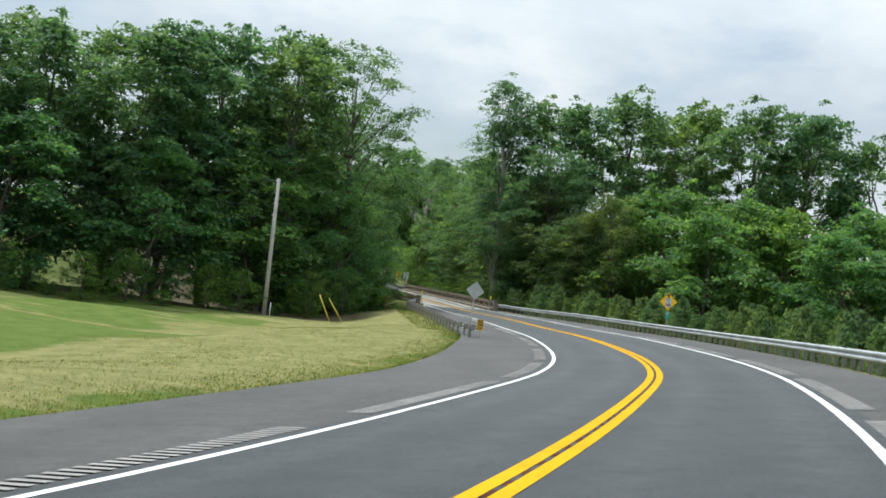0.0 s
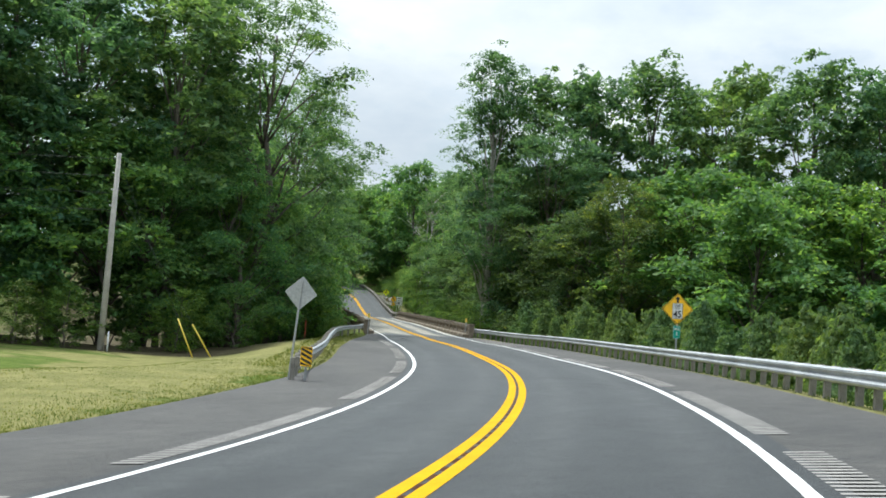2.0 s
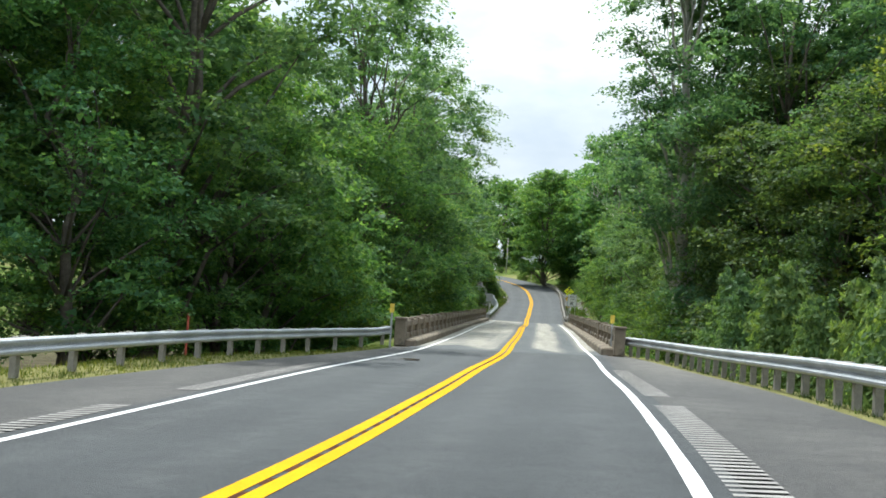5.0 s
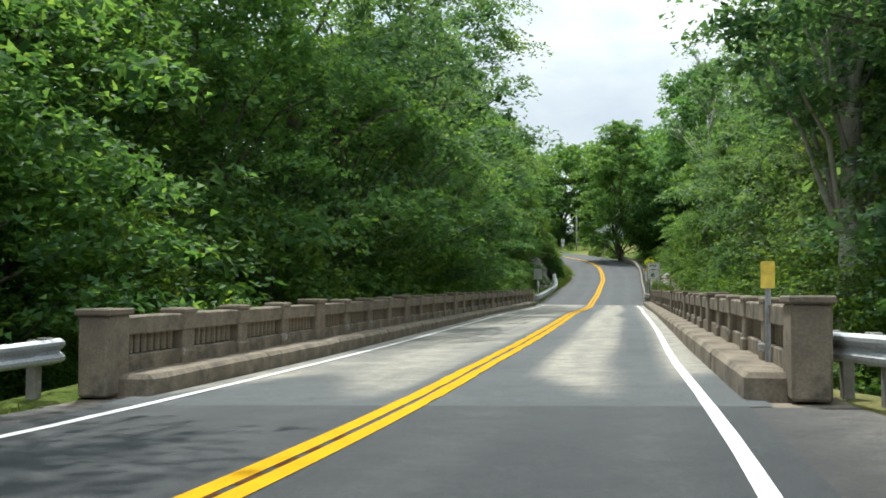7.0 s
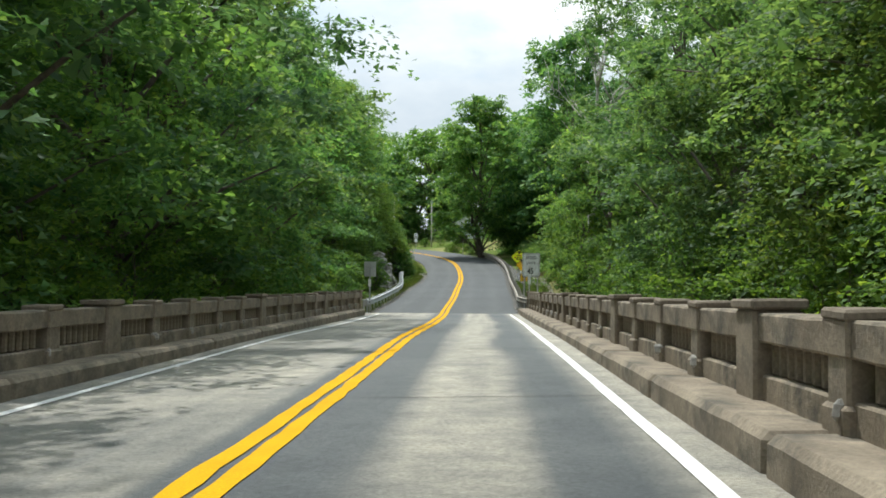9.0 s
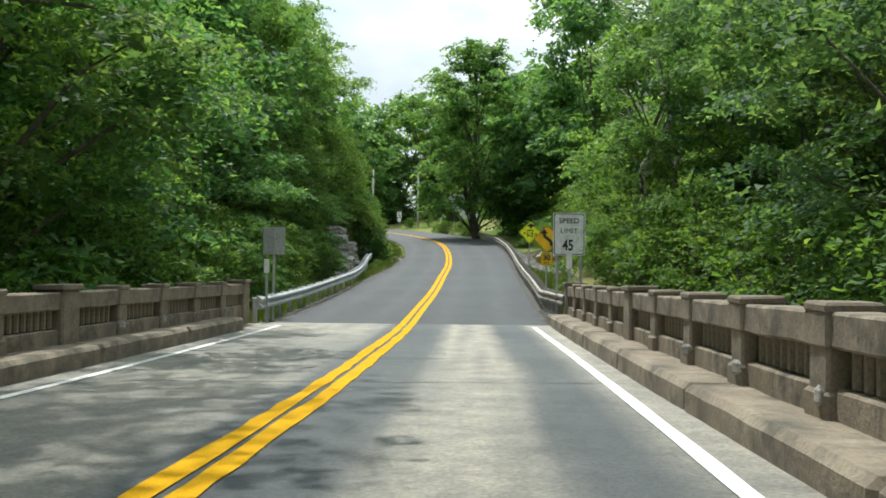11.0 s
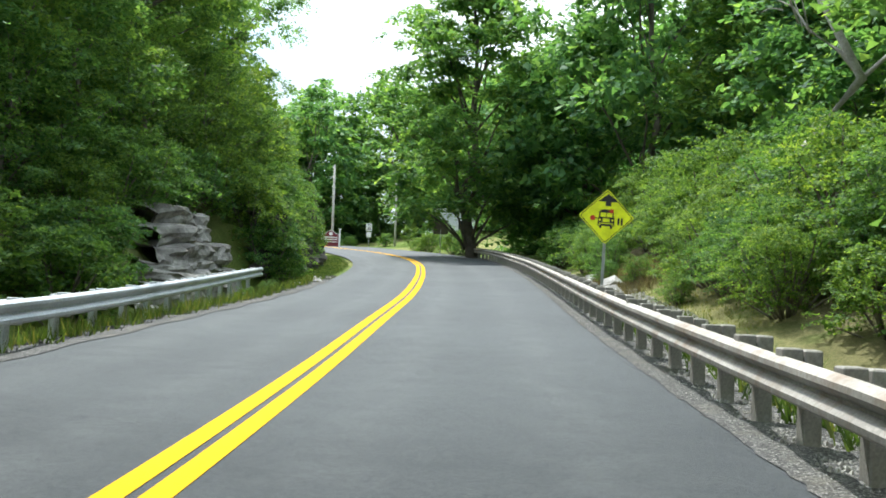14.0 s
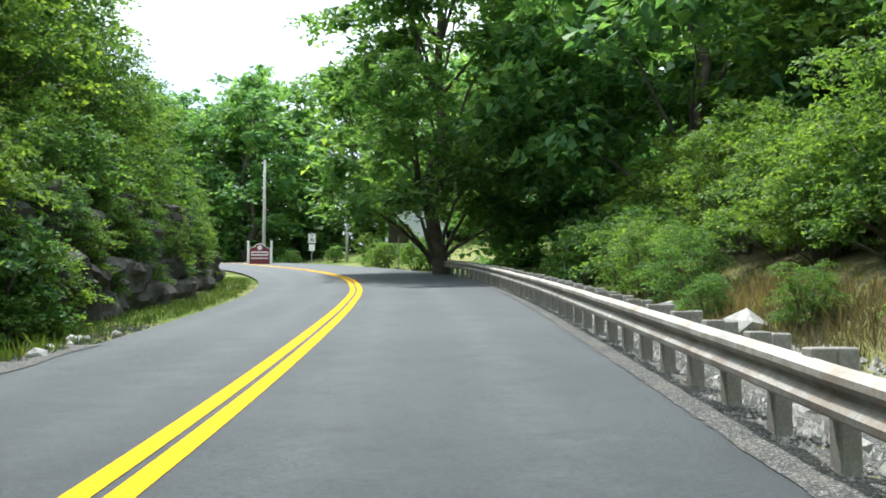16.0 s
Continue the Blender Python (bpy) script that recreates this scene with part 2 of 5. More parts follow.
SIGN_WHITE = surface("sign_white", (0.74, 0.75, 0.73), (0.84, 0.85, 0.83), 3, 18, 0.5, relief=0.05, depth=0.002, stain=(0.52, 0.49, 0.44), stain_scale=4.0)
SIGN_GREEN = surface("sign_green", (0.0, 0.3, 0.2), (0.005, 0.36, 0.25), 3, 18, 0.5, relief=0.05, depth=0.002)
SIGN_BLACK = surface("sign_black", (0.012, 0.012, 0.012), (0.025, 0.024, 0.023), 3, 30, 0.6, relief=0.05, depth=0.002)
SIGN_RED = surface("sign_red", (0.55, 0.03, 0.01), (0.62, 0.05, 0.02), 3, 30, 0.6, relief=0.05, depth=0.002)
MARKER_RED = surface("faded_red", (0.32, 0.05, 0.03), (0.42, 0.085, 0.05), 3, 30, 0.7, relief=0.05, depth=0.002)
SIGN_BACK = surface("sign_back_aluminium", (0.4, 0.41, 0.41), (0.5, 0.51, 0.5), 2, 15, 0.55, 0.4, 0.05, 0.002)
MAROON = surface("maroon_board", (0.14, 0.012, 0.02), (0.19, 0.02, 0.03), 3, 30, 0.6, relief=0.05, depth=0.002)
WHITE_PAINT = surface("white_paint", (0.7, 0.7, 0.68), (0.8, 0.8, 0.78), 1, 20, 0.6, relief=0.05, depth=0.002)
SIDING = surface("grey_siding", (0.5, 0.52, 0.52), (0.6, 0.62, 0.62), 0.5, 10, 0.7, relief=0.1, depth=0.01)
SHINGLE = surface("roof_shingle", (0.06, 0.06, 0.062), (0.11, 0.11, 0.11), 2, 12, 0.9, relief=0.5, depth=0.02)
GLASSY = surface("dark_window", (0.02, 0.025, 0.03), (0.04, 0.045, 0.05), 1, 5, 0.1, relief=0.02, depth=0.001)
WIRE = surface("black_cable", (0.02, 0.02, 0.02), (0.04, 0.04, 0.04), 1, 10, 0.6, relief=0.0)
GUARD_YELLOW = surface("yellow_plastic", (0.7, 0.5, 0.05), (0.8, 0.6, 0.1), 1, 10, 0.5, relief=0.02)
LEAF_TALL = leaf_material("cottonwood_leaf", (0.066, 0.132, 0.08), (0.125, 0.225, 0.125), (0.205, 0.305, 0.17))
LEAF_DEEP = leaf_material("maple_leaf", (0.07, 0.149, 0.07), (0.138, 0.264, 0.104), (0.24, 0.36, 0.122))
LEAF_BUSH = leaf_material("shrub_leaf", (0.052, 0.108, 0.04), (0.115, 0.21, 0.062), (0.205, 0.3, 0.08))
# olive leaf tone, darkened so its colour carries the right-hand woods' shade
LEAF_SHADE_TONED = leaf_material("shade_toned_olive_leaf", (0.05, 0.088, 0.042), (0.092, 0.15, 0.062), (0.17, 0.225, 0.08))
LEAF_BRIGHT = leaf_material("bright_leaf", (0.12, 0.22, 0.03), (0.22, 0.36, 0.05), (0.36, 0.46, 0.07))
LEAF_CEDAR = leaf_material("cedar_spray", (0.075, 0.135, 0.054), (0.15, 0.232, 0.088), (0.23, 0.3, 0.118))
GRASS_BLADE = leaf_material("grass_blade", (0.055, 0.092, 0.022), (0.115, 0.15, 0.042), (0.23, 0.215, 0.09))
DRY_STALK = leaf_material("dry_weed", (0.075, 0.055, 0.038), (0.14, 0.108, 0.072), (0.21, 0.172, 0.118))
GREEN_WEED = leaf_material("green_weed", (0.032, 0.06, 0.02), (0.062, 0.105, 0.033), (0.14, 0.15, 0.065))
GROUND = ground_material()

# ---------------------------------------------------------------- mesh tools


def mesh_from(name, verts, faces, material, smooth=False):
    me = bpy.data.meshes.new(name)
    me.from_pydata([tuple(v) for v in verts], [], [tuple(f) for f in faces])
    me.materials.append(material)
    if smooth:
        me.polygons.foreach_set("use_smooth", [True] * len(me.polygons))
    me.update()
    return me


def quads_mesh(name, corners, material):
    """A mesh of loose faces from an array of n x 3 or n x 4 corners."""
    n, k = corners.shape[:2]
    me = bpy.data.meshes.new(name)
    me.vertices.add(k * n)
    me.vertices.foreach_set("co", np.ascontiguousarray(corners, np.float32).ravel())
    me.loops.add(k * n)
    me.loops.foreach_set("vertex_index", np.arange(k * n, dtype=np.int32))
    me.polygons.add(n)
    me.polygons.foreach_set("loop_start", np.arange(0, k * n, k, dtype=np.int32))
    me.materials.append(material)
    me.update(calc_edges=True)
    return me


def part(name, data, parent, label="", place=None):
    ob = new(name, data)
    ob.parent = parent
    if place is not None:
        ob.matrix_basis = place
    if label:
        ob["label"] = label
    return ob


def bm_mesh(name, bm, material, smooth=False):
    me = bpy.data.meshes.new(name)
    bm.normal_update()
    bm.to_mesh(me)
    bm.free()
    me.materials.append(material)
    if smooth:
        me.polygons.foreach_set("use_smooth", [True] * len(me.polygons))
    return me


def box_mesh(name, size, material, bevel=0.0, centre=(0, 0, 0), top=1.0):
    """A box with bevelled edges; top narrows its upper face."""
    bm = bmesh.new()
    bmesh.ops.create_cube(bm, size=1)
    for v in bm.verts:
        k = top if v.co.z > 0 else 1.0
        v.co = Vector((v.co.x * size[0] * k + centre[0], v.co.y * size[1] * k + centre[1], v.co.z * size[2] + centre[2]))
    if bevel:
        bmesh.ops.bevel(bm, geom=bm.edges[:], offset=bevel, segments=1, affect="EDGES")
    return bm_mesh(name, bm, material)


def tube(points, radii, sides=8):
    """Rings of a tapered tube along points, with closed ends."""
    verts, faces = [], []
    pts = [Vector(p) for p in points]
    for i, p in enumerate(pts):
        d = (pts[min(i + 1, len(pts) - 1)] - pts[max(i - 1, 0)]).normalized()
        a = d.orthogonal().normalized() if abs(d.z) < 0.95 else Vector((1, 0, 0)).cross(d).normalized()
        b = d.cross(a)
        for k in range(sides):
            q = 2 * math.pi * k / sides
            verts.append(p + radii[i] * (math.cos(q) * a + math.sin(q) * b))
    for i in range(len(pts) - 1):
        for k in range(sides):
            j = (k + 1) % sides
            faces.append((i * sides + k, i * sides + j, (i + 1) * sides + j, (i + 1) * sides + k))
    faces += [tuple(range(sides))[::-1], tuple(range((len(pts) - 1) * sides, len(pts) * sides))]
    return verts, faces


def tubes_mesh(name, runs, material, sides=8):
    verts, faces = [], []
    for points, radii in runs:
        v, f = tube(points, radii, sides)
        faces += [tuple(i + len(verts) for i in face) for face in f]
        verts += v
    return mesh_from(name, verts, faces, material, True)


def plate_mesh(name, outline, thick, material):
    """A flat plate in the x-z plane, its face towards -y at y = 0."""
    n = len(outline)
    verts = [(x, 0, z) for x, z in outline] + [(x, thick, z) for x, z in outline]
    faces = [tuple(range(n)), tuple(range(2 * n - 1, n - 1, -1))]
    faces += [((i + 1) % n, i, i + n, (i + 1) % n + n) for i in range(n)]
    me = mesh_from(name, verts, faces, material)
    bm = bmesh.new()
    bm.from_mesh(me)
    bmesh.ops.recalc_face_normals(bm, faces=bm.faces[:])
    bm.to_mesh(me)
    bm.free()
    return me


def rounded(w, h, r, n=4):
    """The outline of a rectangle with round corners, about its centre."""
    out = []
    for cx, cz, a0 in ((w / 2 - r, h / 2 - r, 0), (-w / 2 + r, h / 2 - r, 90), (-w / 2 + r, -h / 2 + r, 180), (w / 2 - r, -h / 2 + r, 270)):
        out += [(cx + r * math.cos(radians(a0 + 90 * k / n)), cz + r * math.sin(radians(a0 + 90 * k / n))) for k in range(n + 1)]
    return out


def diamond(side, r=0.05):
    c = math.cos(radians(45))
    return [((x - z) * c, (x + z) * c) for x, z in rounded(side, side, r)]


def frame_mesh(name, outline, inner, thick, material):
    """A flat ring between the outline and its copy shrunk to inner."""
    n = len(outline)
    ring = [(x, 0, z) for x, z in outline] + [(x * inner[0], 0, z * inner[1]) for x, z in outline]
    verts = ring + [(x, thick, z) for x, _, z in ring]
    faces = []
    for i in range(n):
        j = (i + 1) % n
        faces += [(i, j, j + n, i + n), (i + 2 * n, i + 3 * n, j + 3 * n, j + 2 * n), (j, i, i + 2 * n, j + 2 * n), (i + n, j + n, j + 3 * n, i + 3 * n)]
    return mesh_from(name, verts, faces, material)


def text_mesh(name, words, height, material, squeeze=1.0, bold=0.0):
    """Lettering with the built-in font, centred, as tall as asked, in the x-z plane facing -y."""
    cu = bpy.data.curves.new(name, "FONT")
    cu.body, cu.align_x, cu.align_y, cu.extrude, cu.offset = words, "CENTER", "CENTER", 0.004, bold
    cu.size = height / 0.73
    ob = bpy.data.objects.new(name, cu)
    scene.collection.objects.link(ob)
    bpy.context.view_layer.update()
    me = bpy.data.meshes.new_from_object(ob.evaluated_get(bpy.context.evaluated_depsgraph_get()))
    bpy.data.objects.remove(ob)
    zs = [v.co.y for v in me.vertices]
    mid = (max(zs) + min(zs)) / 2
    for v in me.vertices:
        v.co = Vector((v.co.x * squeeze, -v.co.z, v.co.y - mid))
    me.materials.clear()
    me.materials.append(material)
    me.name = name
    return me

# ---------------------------------------------------------------- the line of the road
ROAD_X = (-30.97, -21.93, -14.21, -7.8, -2.65, 1.37, 4.49, 7.07, 9.18, 10.46, 10.97, 10.84, 10.11, 8.83, 7.06, 5.04, 3.12, 0.91, -1.23, -3.44, -5.69, -7.81, -10.05, -12.37, -14.48, -16.67, -18.84, -21.29, -23.93, -26.83, -30.57, -35.96, -43.48, -53.2)
ROAD_X0, ROAD_STEP = -42.0, 9.0
ROAD_Z = (0.88, 0.27, -0.34, -0.96, -1.6, -2.24, -2.66, -3.14, -3.58, -3.95, -4.35, -4.6, -4.93, -5.14, -5.2, -5.26, -5.44, -5.49, -4.95, -4.14, -3.26, -2.36, -1.29, -0.11, 1.06)
ROAD_Z0, ROAD_ZSTEP = -58.0, 13.0
BANK = (0.107, 0.114, 0.121, 0.113, 0.08, 0.039, 0.026, 0.015, -0.001, 0.008, 0.023, 0.036)
BANK0, BANK_STEP = -30.0, 24.0
DECK_A, DECK_B = 104.3, 160.2     # where the bridge begins and ends
LEFT_EDGE = (8.4, 8.4, 8.0, 7.3, 7.1, 6.9, 6.0, 4.7, 3.9, 3.8, 3.8, 3.8, 3.8, 3.5, 3.55, 3.45, 3.15, 3.12, 3.4, 3.7, 4.0, 4.2)
RIGHT_EDGE = (5.9, 5.9, 5.9, 5.95, 6.2, 6.25, 6.1, 5.3, 3.85, 3.75, 3.75, 3.75, 3.75, 3.66, 3.78, 3.78, 3.79, 4.05, 4.4, 4.6, 4.79, 4.9)
RAIL_LEFT = (6.6, 7.3, 7.5, 7.5, 7.45, 7.2, 6.8, 6.2, 4.6, 4.0)     # every 6 m from y = 57


def along(values, first, step, y):
    """A smooth curve through evenly spaced values."""
    u = min(max((y - first) / step, 0.0), len(values) - 1.0001)
    i = int(u)
    f = u - i
    p0, p1, p2, p3 = (values[min(max(i + k, 0), len(values) - 1)] for k in (-1, 0, 1, 2))
    return p1 + 0.5 * f * (p2 - p0 + f * (2 * p0 - 5 * p1 + 4 * p2 - p3 + f * (3 * (p1 - p2) + p3 - p0)))


def road_x(y):
    return along(ROAD_X, ROAD_X0, ROAD_STEP, y)


def road_z(y):
    return along(ROAD_Z, ROAD_Z0, ROAD_ZSTEP, y)


def road_bank(y):
    return along(BANK, BANK0, BANK_STEP, y)


def side(y):
    """The unit vector to the right of the road at y."""
    s = (road_x(y + 0.5) - road_x(y - 0.5))
    n = math.hypot(1, s)
    return 1 / n, -s / n


def on_road(y, off, lift=0.0):
    """A point off metres to the right of the centre line, on the road's plane."""
    nx, ny = side(y)
    return Vector((road_x(y) + nx * off, y + ny * off, road_z(y) + road_bank(y) * off + lift))


def smooth(v, a, b):
    k = min(max((v - a) / (b - a), 0.0), 1.0)
    return k * k * (3 - 2 * k)


def left_edge(y):
    """Distance of the pavement's left edge from the centre line."""
    return along(LEFT_EDGE, 30.0, 10.0, y)


def right_edge(y):
    return along(RIGHT_EDGE, 30.0, 10.0, y)


def ground_z(y, off):
    """The lie of the land beside the road."""
    z, b = road_z(y), road_bank(y)
    le, re = left_edge(y), right_edge(y)
    wob = 0.12 * math.sin(0.31 * y + 0.2 * off) + 0.1 * math.sin(0.17 * y - 0.33 * off)
    if -le - 0.05 <= off <= re + 0.05:
        return z + b * off - 0.09
    if off < 0:
        d = -off - le
        g = z - b * le - 0.05
        field = g - (0.9 + 0.5 * smooth(y, 62, 78)) * smooth(d, 1, 16 - 6 * smooth(y, 62, 78)) + 0.022 * max(0, d - 14) + wob * smooth(d, 2, 8)
        creek = g + (-10.5 - g) * smooth(d, 0.6, 9) + wob
        foot = 3.2 - 1.0 * smooth(y, 199.5, 202.5)
        rise = 3.0 * smooth(d, foot, foot + 2.2) + 3.2 * smooth(d, foot + 1.6, foot + 8)
        rocky = g - (0.5 + 0.3 * smooth(y, 184, 194)) * smooth(d, 0.4, 2.4) * (1 - smooth(y, 199, 204)) + smooth(y, 180, 196) * (1 - smooth(y, 226, 240)) * rise + wob * smooth(d, 1, 4)
        lawn = g + 0.03 * d
        z1 = field + (creek - field) * smooth(y, 92, 108)
        z2 = rocky + (lawn - rocky) * smooth(y, 236, 248)
        return z1 + (z2 - z1) * smooth(y, 158, 168)
    d = off - re
    g = z + b * re - 0.05
    slope = g - 1.9 * smooth(d, 0.9, 5) - 1.2 * smooth(d, 8, 25) + wob * smooth(d, 2, 6)
    creek = g + (-10.5 - g) * smooth(d, 0.6, 9) + wob
    low = g - 1.6 * smooth(d, 0.9, 4) + wob * smooth(d, 2, 5)
    bank = g - 0.35 * smooth(d, 0.6, 1.6) + 1.9 * smooth(d, 2.4, 8.0) + 0.1 * max(0, d - 7) + wob * smooth(d, 2, 5)
    lawn = g - 0.1 * smooth(d, 0.5, 2) + 0.055 * max(0, d - 1)
    z1 = slope + (creek - slope) * smooth(y, 98, 110)
    z2 = low + (bank - low) * smooth(y, 176, 192)
    z2 = z2 + (lawn - z2) * smooth(y, 212, 228)
    return z1 + (z2 - z1) * smooth(y, 158, 168)


def land(y, off, lift=0.0):
    """A point of the ground off metres to the right of the centre line."""
    nx, ny = side(y)
    near = min(max(off, -30), 45)
    return Vector((road_x(y) + nx * near + (off - near), y + ny * near, ground_z(y, off) + lift))


def strip(name, offs, ys, height, material, values=None):
    """A sheet along the road: one row of points for each y, one column for each offset."""
    verts, faces, cols = [], [], len(offs(ys[0]))
    for y in ys:
        verts += [height(y, o) for o in offs(y)]
    for r in range(len(ys) - 1):
        for c in range(cols - 1):
            a = r * cols + c
            faces.append((a, a + 1, a + cols + 1, a + cols))
    me = mesh_from(name, verts, faces, material, True)
    for key, fn in (values or {}).items():
        at = me.attributes.new(key, "FLOAT", "POINT")
        at.data.foreach_set("value", [fn(y, o) for y in ys for o in offs(y)])
    return me


def span(a, b, step):
    n = max(2, int(round((b - a) / step)) + 1)
    return [a + (b - a) * k / (n - 1) for k in range(n)]


# ---------------------------------------------------------------- ground and road
def ground_offs(y):
    le, re = left_edge(y), right_edge(y)
    left = [1500, 700, 320, 160, 100, 70, 52, 40, 32, 26, 21, 17, 13.5, 10.5, 8, 6.3, 5, 3.9, 2.9, 2.1, 1.5, 1.0, 0.6, 0.3, 0.0]
    right = [0.0, 0.3, 0.6, 0.9, 1.2, 1.6, 2.1, 2.8, 3.6, 4.6, 5.8, 7.2, 9, 11, 14, 18, 23, 30, 40, 55, 80, 120, 200, 380, 800, 1600]
    return [-le - d for d in left] + [-le * 0.5, 0.0, re * 0.5] + [re + d for d in right]


def dryness(y, off):
    d = -off - left_edge(y)
    if off < 0 and y < 100:
        return 0.75 * smooth(d, 0.2, 2.0) * (1 - smooth(d, 9, 15)) + 0.3 * (1 - smooth(d, 0, 1.2)) - 0.15 + 0.55 * smooth(y, 58, 68) * (1 - smooth(d, 1.0, 3.0))
    if off < 0:
        return -0.05
    d = off - right_edge(y)
    if y < 110:
        return 0.75 * (1 - smooth(d, 1.5, 3.5))
    return 0.3 * smooth(y, 190, 198) * (1 - smooth(y, 208, 216)) + 0.05


def soil(y, off):
    d = -off - left_edge(y) if off < 0 else off - right_edge(y)
    if y > 222:
        return 0.0
    woods = smooth(d, 27, 36) * (1 - smooth(d, 62, 85)) if y < 84 and off < 0 else smooth(d, 2.5, 7) * (1 - smooth(d, 34, 60))
    return woods * (1 - smooth(y, 214, 226))


ys = [-900, -300, -120, -70] + span(-45, 244, 1.15)
ground = tagged(new("ground", strip("ground", ground_offs, ys, land, GROUND, {"dry": dryness, "soil": soil})), "mown grass verge turning to bare soil under the woods", "ground", kind="structure")
tagged(new("ground", mesh_from("far_ground", [(-2500, -1500, -13), (2500, -1500, -13), (2500, 2500, -13), (-2500, 2500, -13)], [(0, 1, 2, 3)], GROUND)),
                  "low green land reaching to the horizon", "ground", kind="structure")


def hill_z(x, y):
    """The lawn outside the last bend, climbing away from the road's outer edge."""
    out, along = 0.79 * (x + 29) + 0.61 * (y - 222), 0.79 * (y - 222) - 0.61 * (x + 29)
    z = -1.73 + 0.053 * max(-20, min(60, along)) + 0.04 * max(-20, min(40, out)) - 0.42
    return z + 0.12 * max(0, min(45, out - 5.5)) + 0.1 * math.sin(0.2 * x) * math.sin(0.13 * y) * smooth(out, 6, 12)


hx, hy = [-700, -300, -160] + span(-120, 60, 3) + [120, 300, 700], span(222, 300, 2.5) + [340, 420, 600]
lawn = mesh_from("lawn", [(x, y, hill_z(x, min(y, 330))) for y in hy for x in hx], [(r * len(hx) + c, r * len(hx) + c + 1, (r + 1) * len(hx) + c + 1, (r + 1) * len(hx) + c) for r in range(len(hy) - 1) for c in range(len(hx) - 1)], GROUND, True)
tagged(new("ground", lawn), "gently rising mown lawn beyond the bend", "lawn", kind="structure")


def lane_wear(y, off):
    return 0.55 * (math.exp(-((abs(off) - 0.95) / 0.33) ** 2) + math.exp(-((abs(off) - 2.6) / 0.33) ** 2))


def deck_wear(y, off):
    """On the bridge the thin surfacing is worn away to pale concrete in the lanes' middles."""
    n = noise.noise(Vector((0.16 * y, 0.5 * off, 1.0)))
    m = noise.noise(Vector((0.9 * y, 1.2 * off, 5.0)))
    streak = noise.noise(Vector((0.13 * y, 4.5 * off, 7.0)))
    right = math.exp(-((off - 1.6 - 0.12 * n) / (0.6 + 0.16 * n)) ** 6)
    left = (0.78 + 0.35 * n) * smooth(-off, 0.3, 0.6)
    start = 106.0 + 1.5 * math.sin(2.1 * off)
    w = (right + left + smooth(off, 2.85, 3.25)) * (0.88 + 0.3 * m + 0.4 * streak)
    return max(0.0, min(1.0, w * smooth(y, start, start + 2.0)))


cols = [-3.72 + 7.44 * k / 44 for k in range(45)]
road = tagged(new("road", strip("road", lambda y: [-3.62 - 0.0 * y] + cols[1:-1] + [3.62], span(-45, DECK_A, 1.2), lambda y, o: on_road(y, o, 0.0), ASPHALT, {"worn": lane_wear})),
              "smooth dark grey asphalt road with new markings", "road", kind="structure")
road_beyond = tagged(new("road", strip("road_beyond", lambda y: [o / 3.72 * (left_edge(y) if o < 0 else right_edge(y)) for o in cols], span(DECK_B, 258, 1.2), lambda y, o: on_road(y, o, 0.0), ASPHALT, {"worn": lane_wear})),
                     "fresh black asphalt road curving uphill", "road", kind="structure")


def shoulder(name, inner, outer, ys, lift=-0.012):
    return new(name, strip(name, lambda y: [inner(y) + (outer(y) - inner(y)) * k / 8 for k in range(9)], ys, lambda y, o: on_road(y, o, lift), SHOULDER,
                           {"worn": lambda y, o: 0.14 + 0.1 * math.sin(0.4 * y + 2.1 * o) * math.sin(0.13 * y) + 0.6 * smooth(y, 86, 98) * smooth(abs(o), 3.7, 4.6)}))


tagged(shoulder("road_shoulder", lambda y: -left_edge(y), lambda y: -3.60, span(-45, DECK_A, 1.2)), "wide worn brownish asphalt shoulder beside the grass", "road shoulder", kind="structure")
tagged(shoulder("road_shoulder", lambda y: 3.60, lambda y: right_edge(y), span(-45, DECK_A, 1.2)), "worn asphalt shoulder along the guardrail", "road shoulder", kind="structure")


gravel = strip("gravel_verge", lambda y: [right_edge(y) - 0.04 + 0.03 * noise.noise(Vector((1.1 * y, 0, 0))) + 0.05 * noise.noise(Vector((5.3 * y, 0, 0)))] + [right_edge(y) + d for d in (0.15, 0.4, 0.8, 1.3, 1.9)], span(DECK_B + 0.3, 232, 0.16),
               lambda y, o: (on_road(y, o, 0.008) if o < right_edge(y) + 0.2 else land(y, o, 0.035 + 0.03 * math.sin(7 * y + 3 * o))), GRAVEL)
tagged(new("gravel_verge", gravel), "crushed grey gravel verge under the guardrail", "gravel", kind="structure")
gravel_left = strip("gravel_verge", lambda y: [-left_edge(y) + 0.1 + 0.05 * math.sin(2.3 * y)] + [-left_edge(y) - d for d in (0.15, 0.45, 0.9)], span(DECK_B + 0.3, 200, 0.35),
                    lambda y, o: (on_road(y, o, 0.010) if o > -left_edge(y) - 0.2 else land(y, o, 0.03 + 0.03 * math.sin(6 * y + 3 * o))), GRAVEL)
tagged(new("gravel_verge", gravel_left), "crushed grey gravel verge under the guardrail", "gravel", kind="structure")


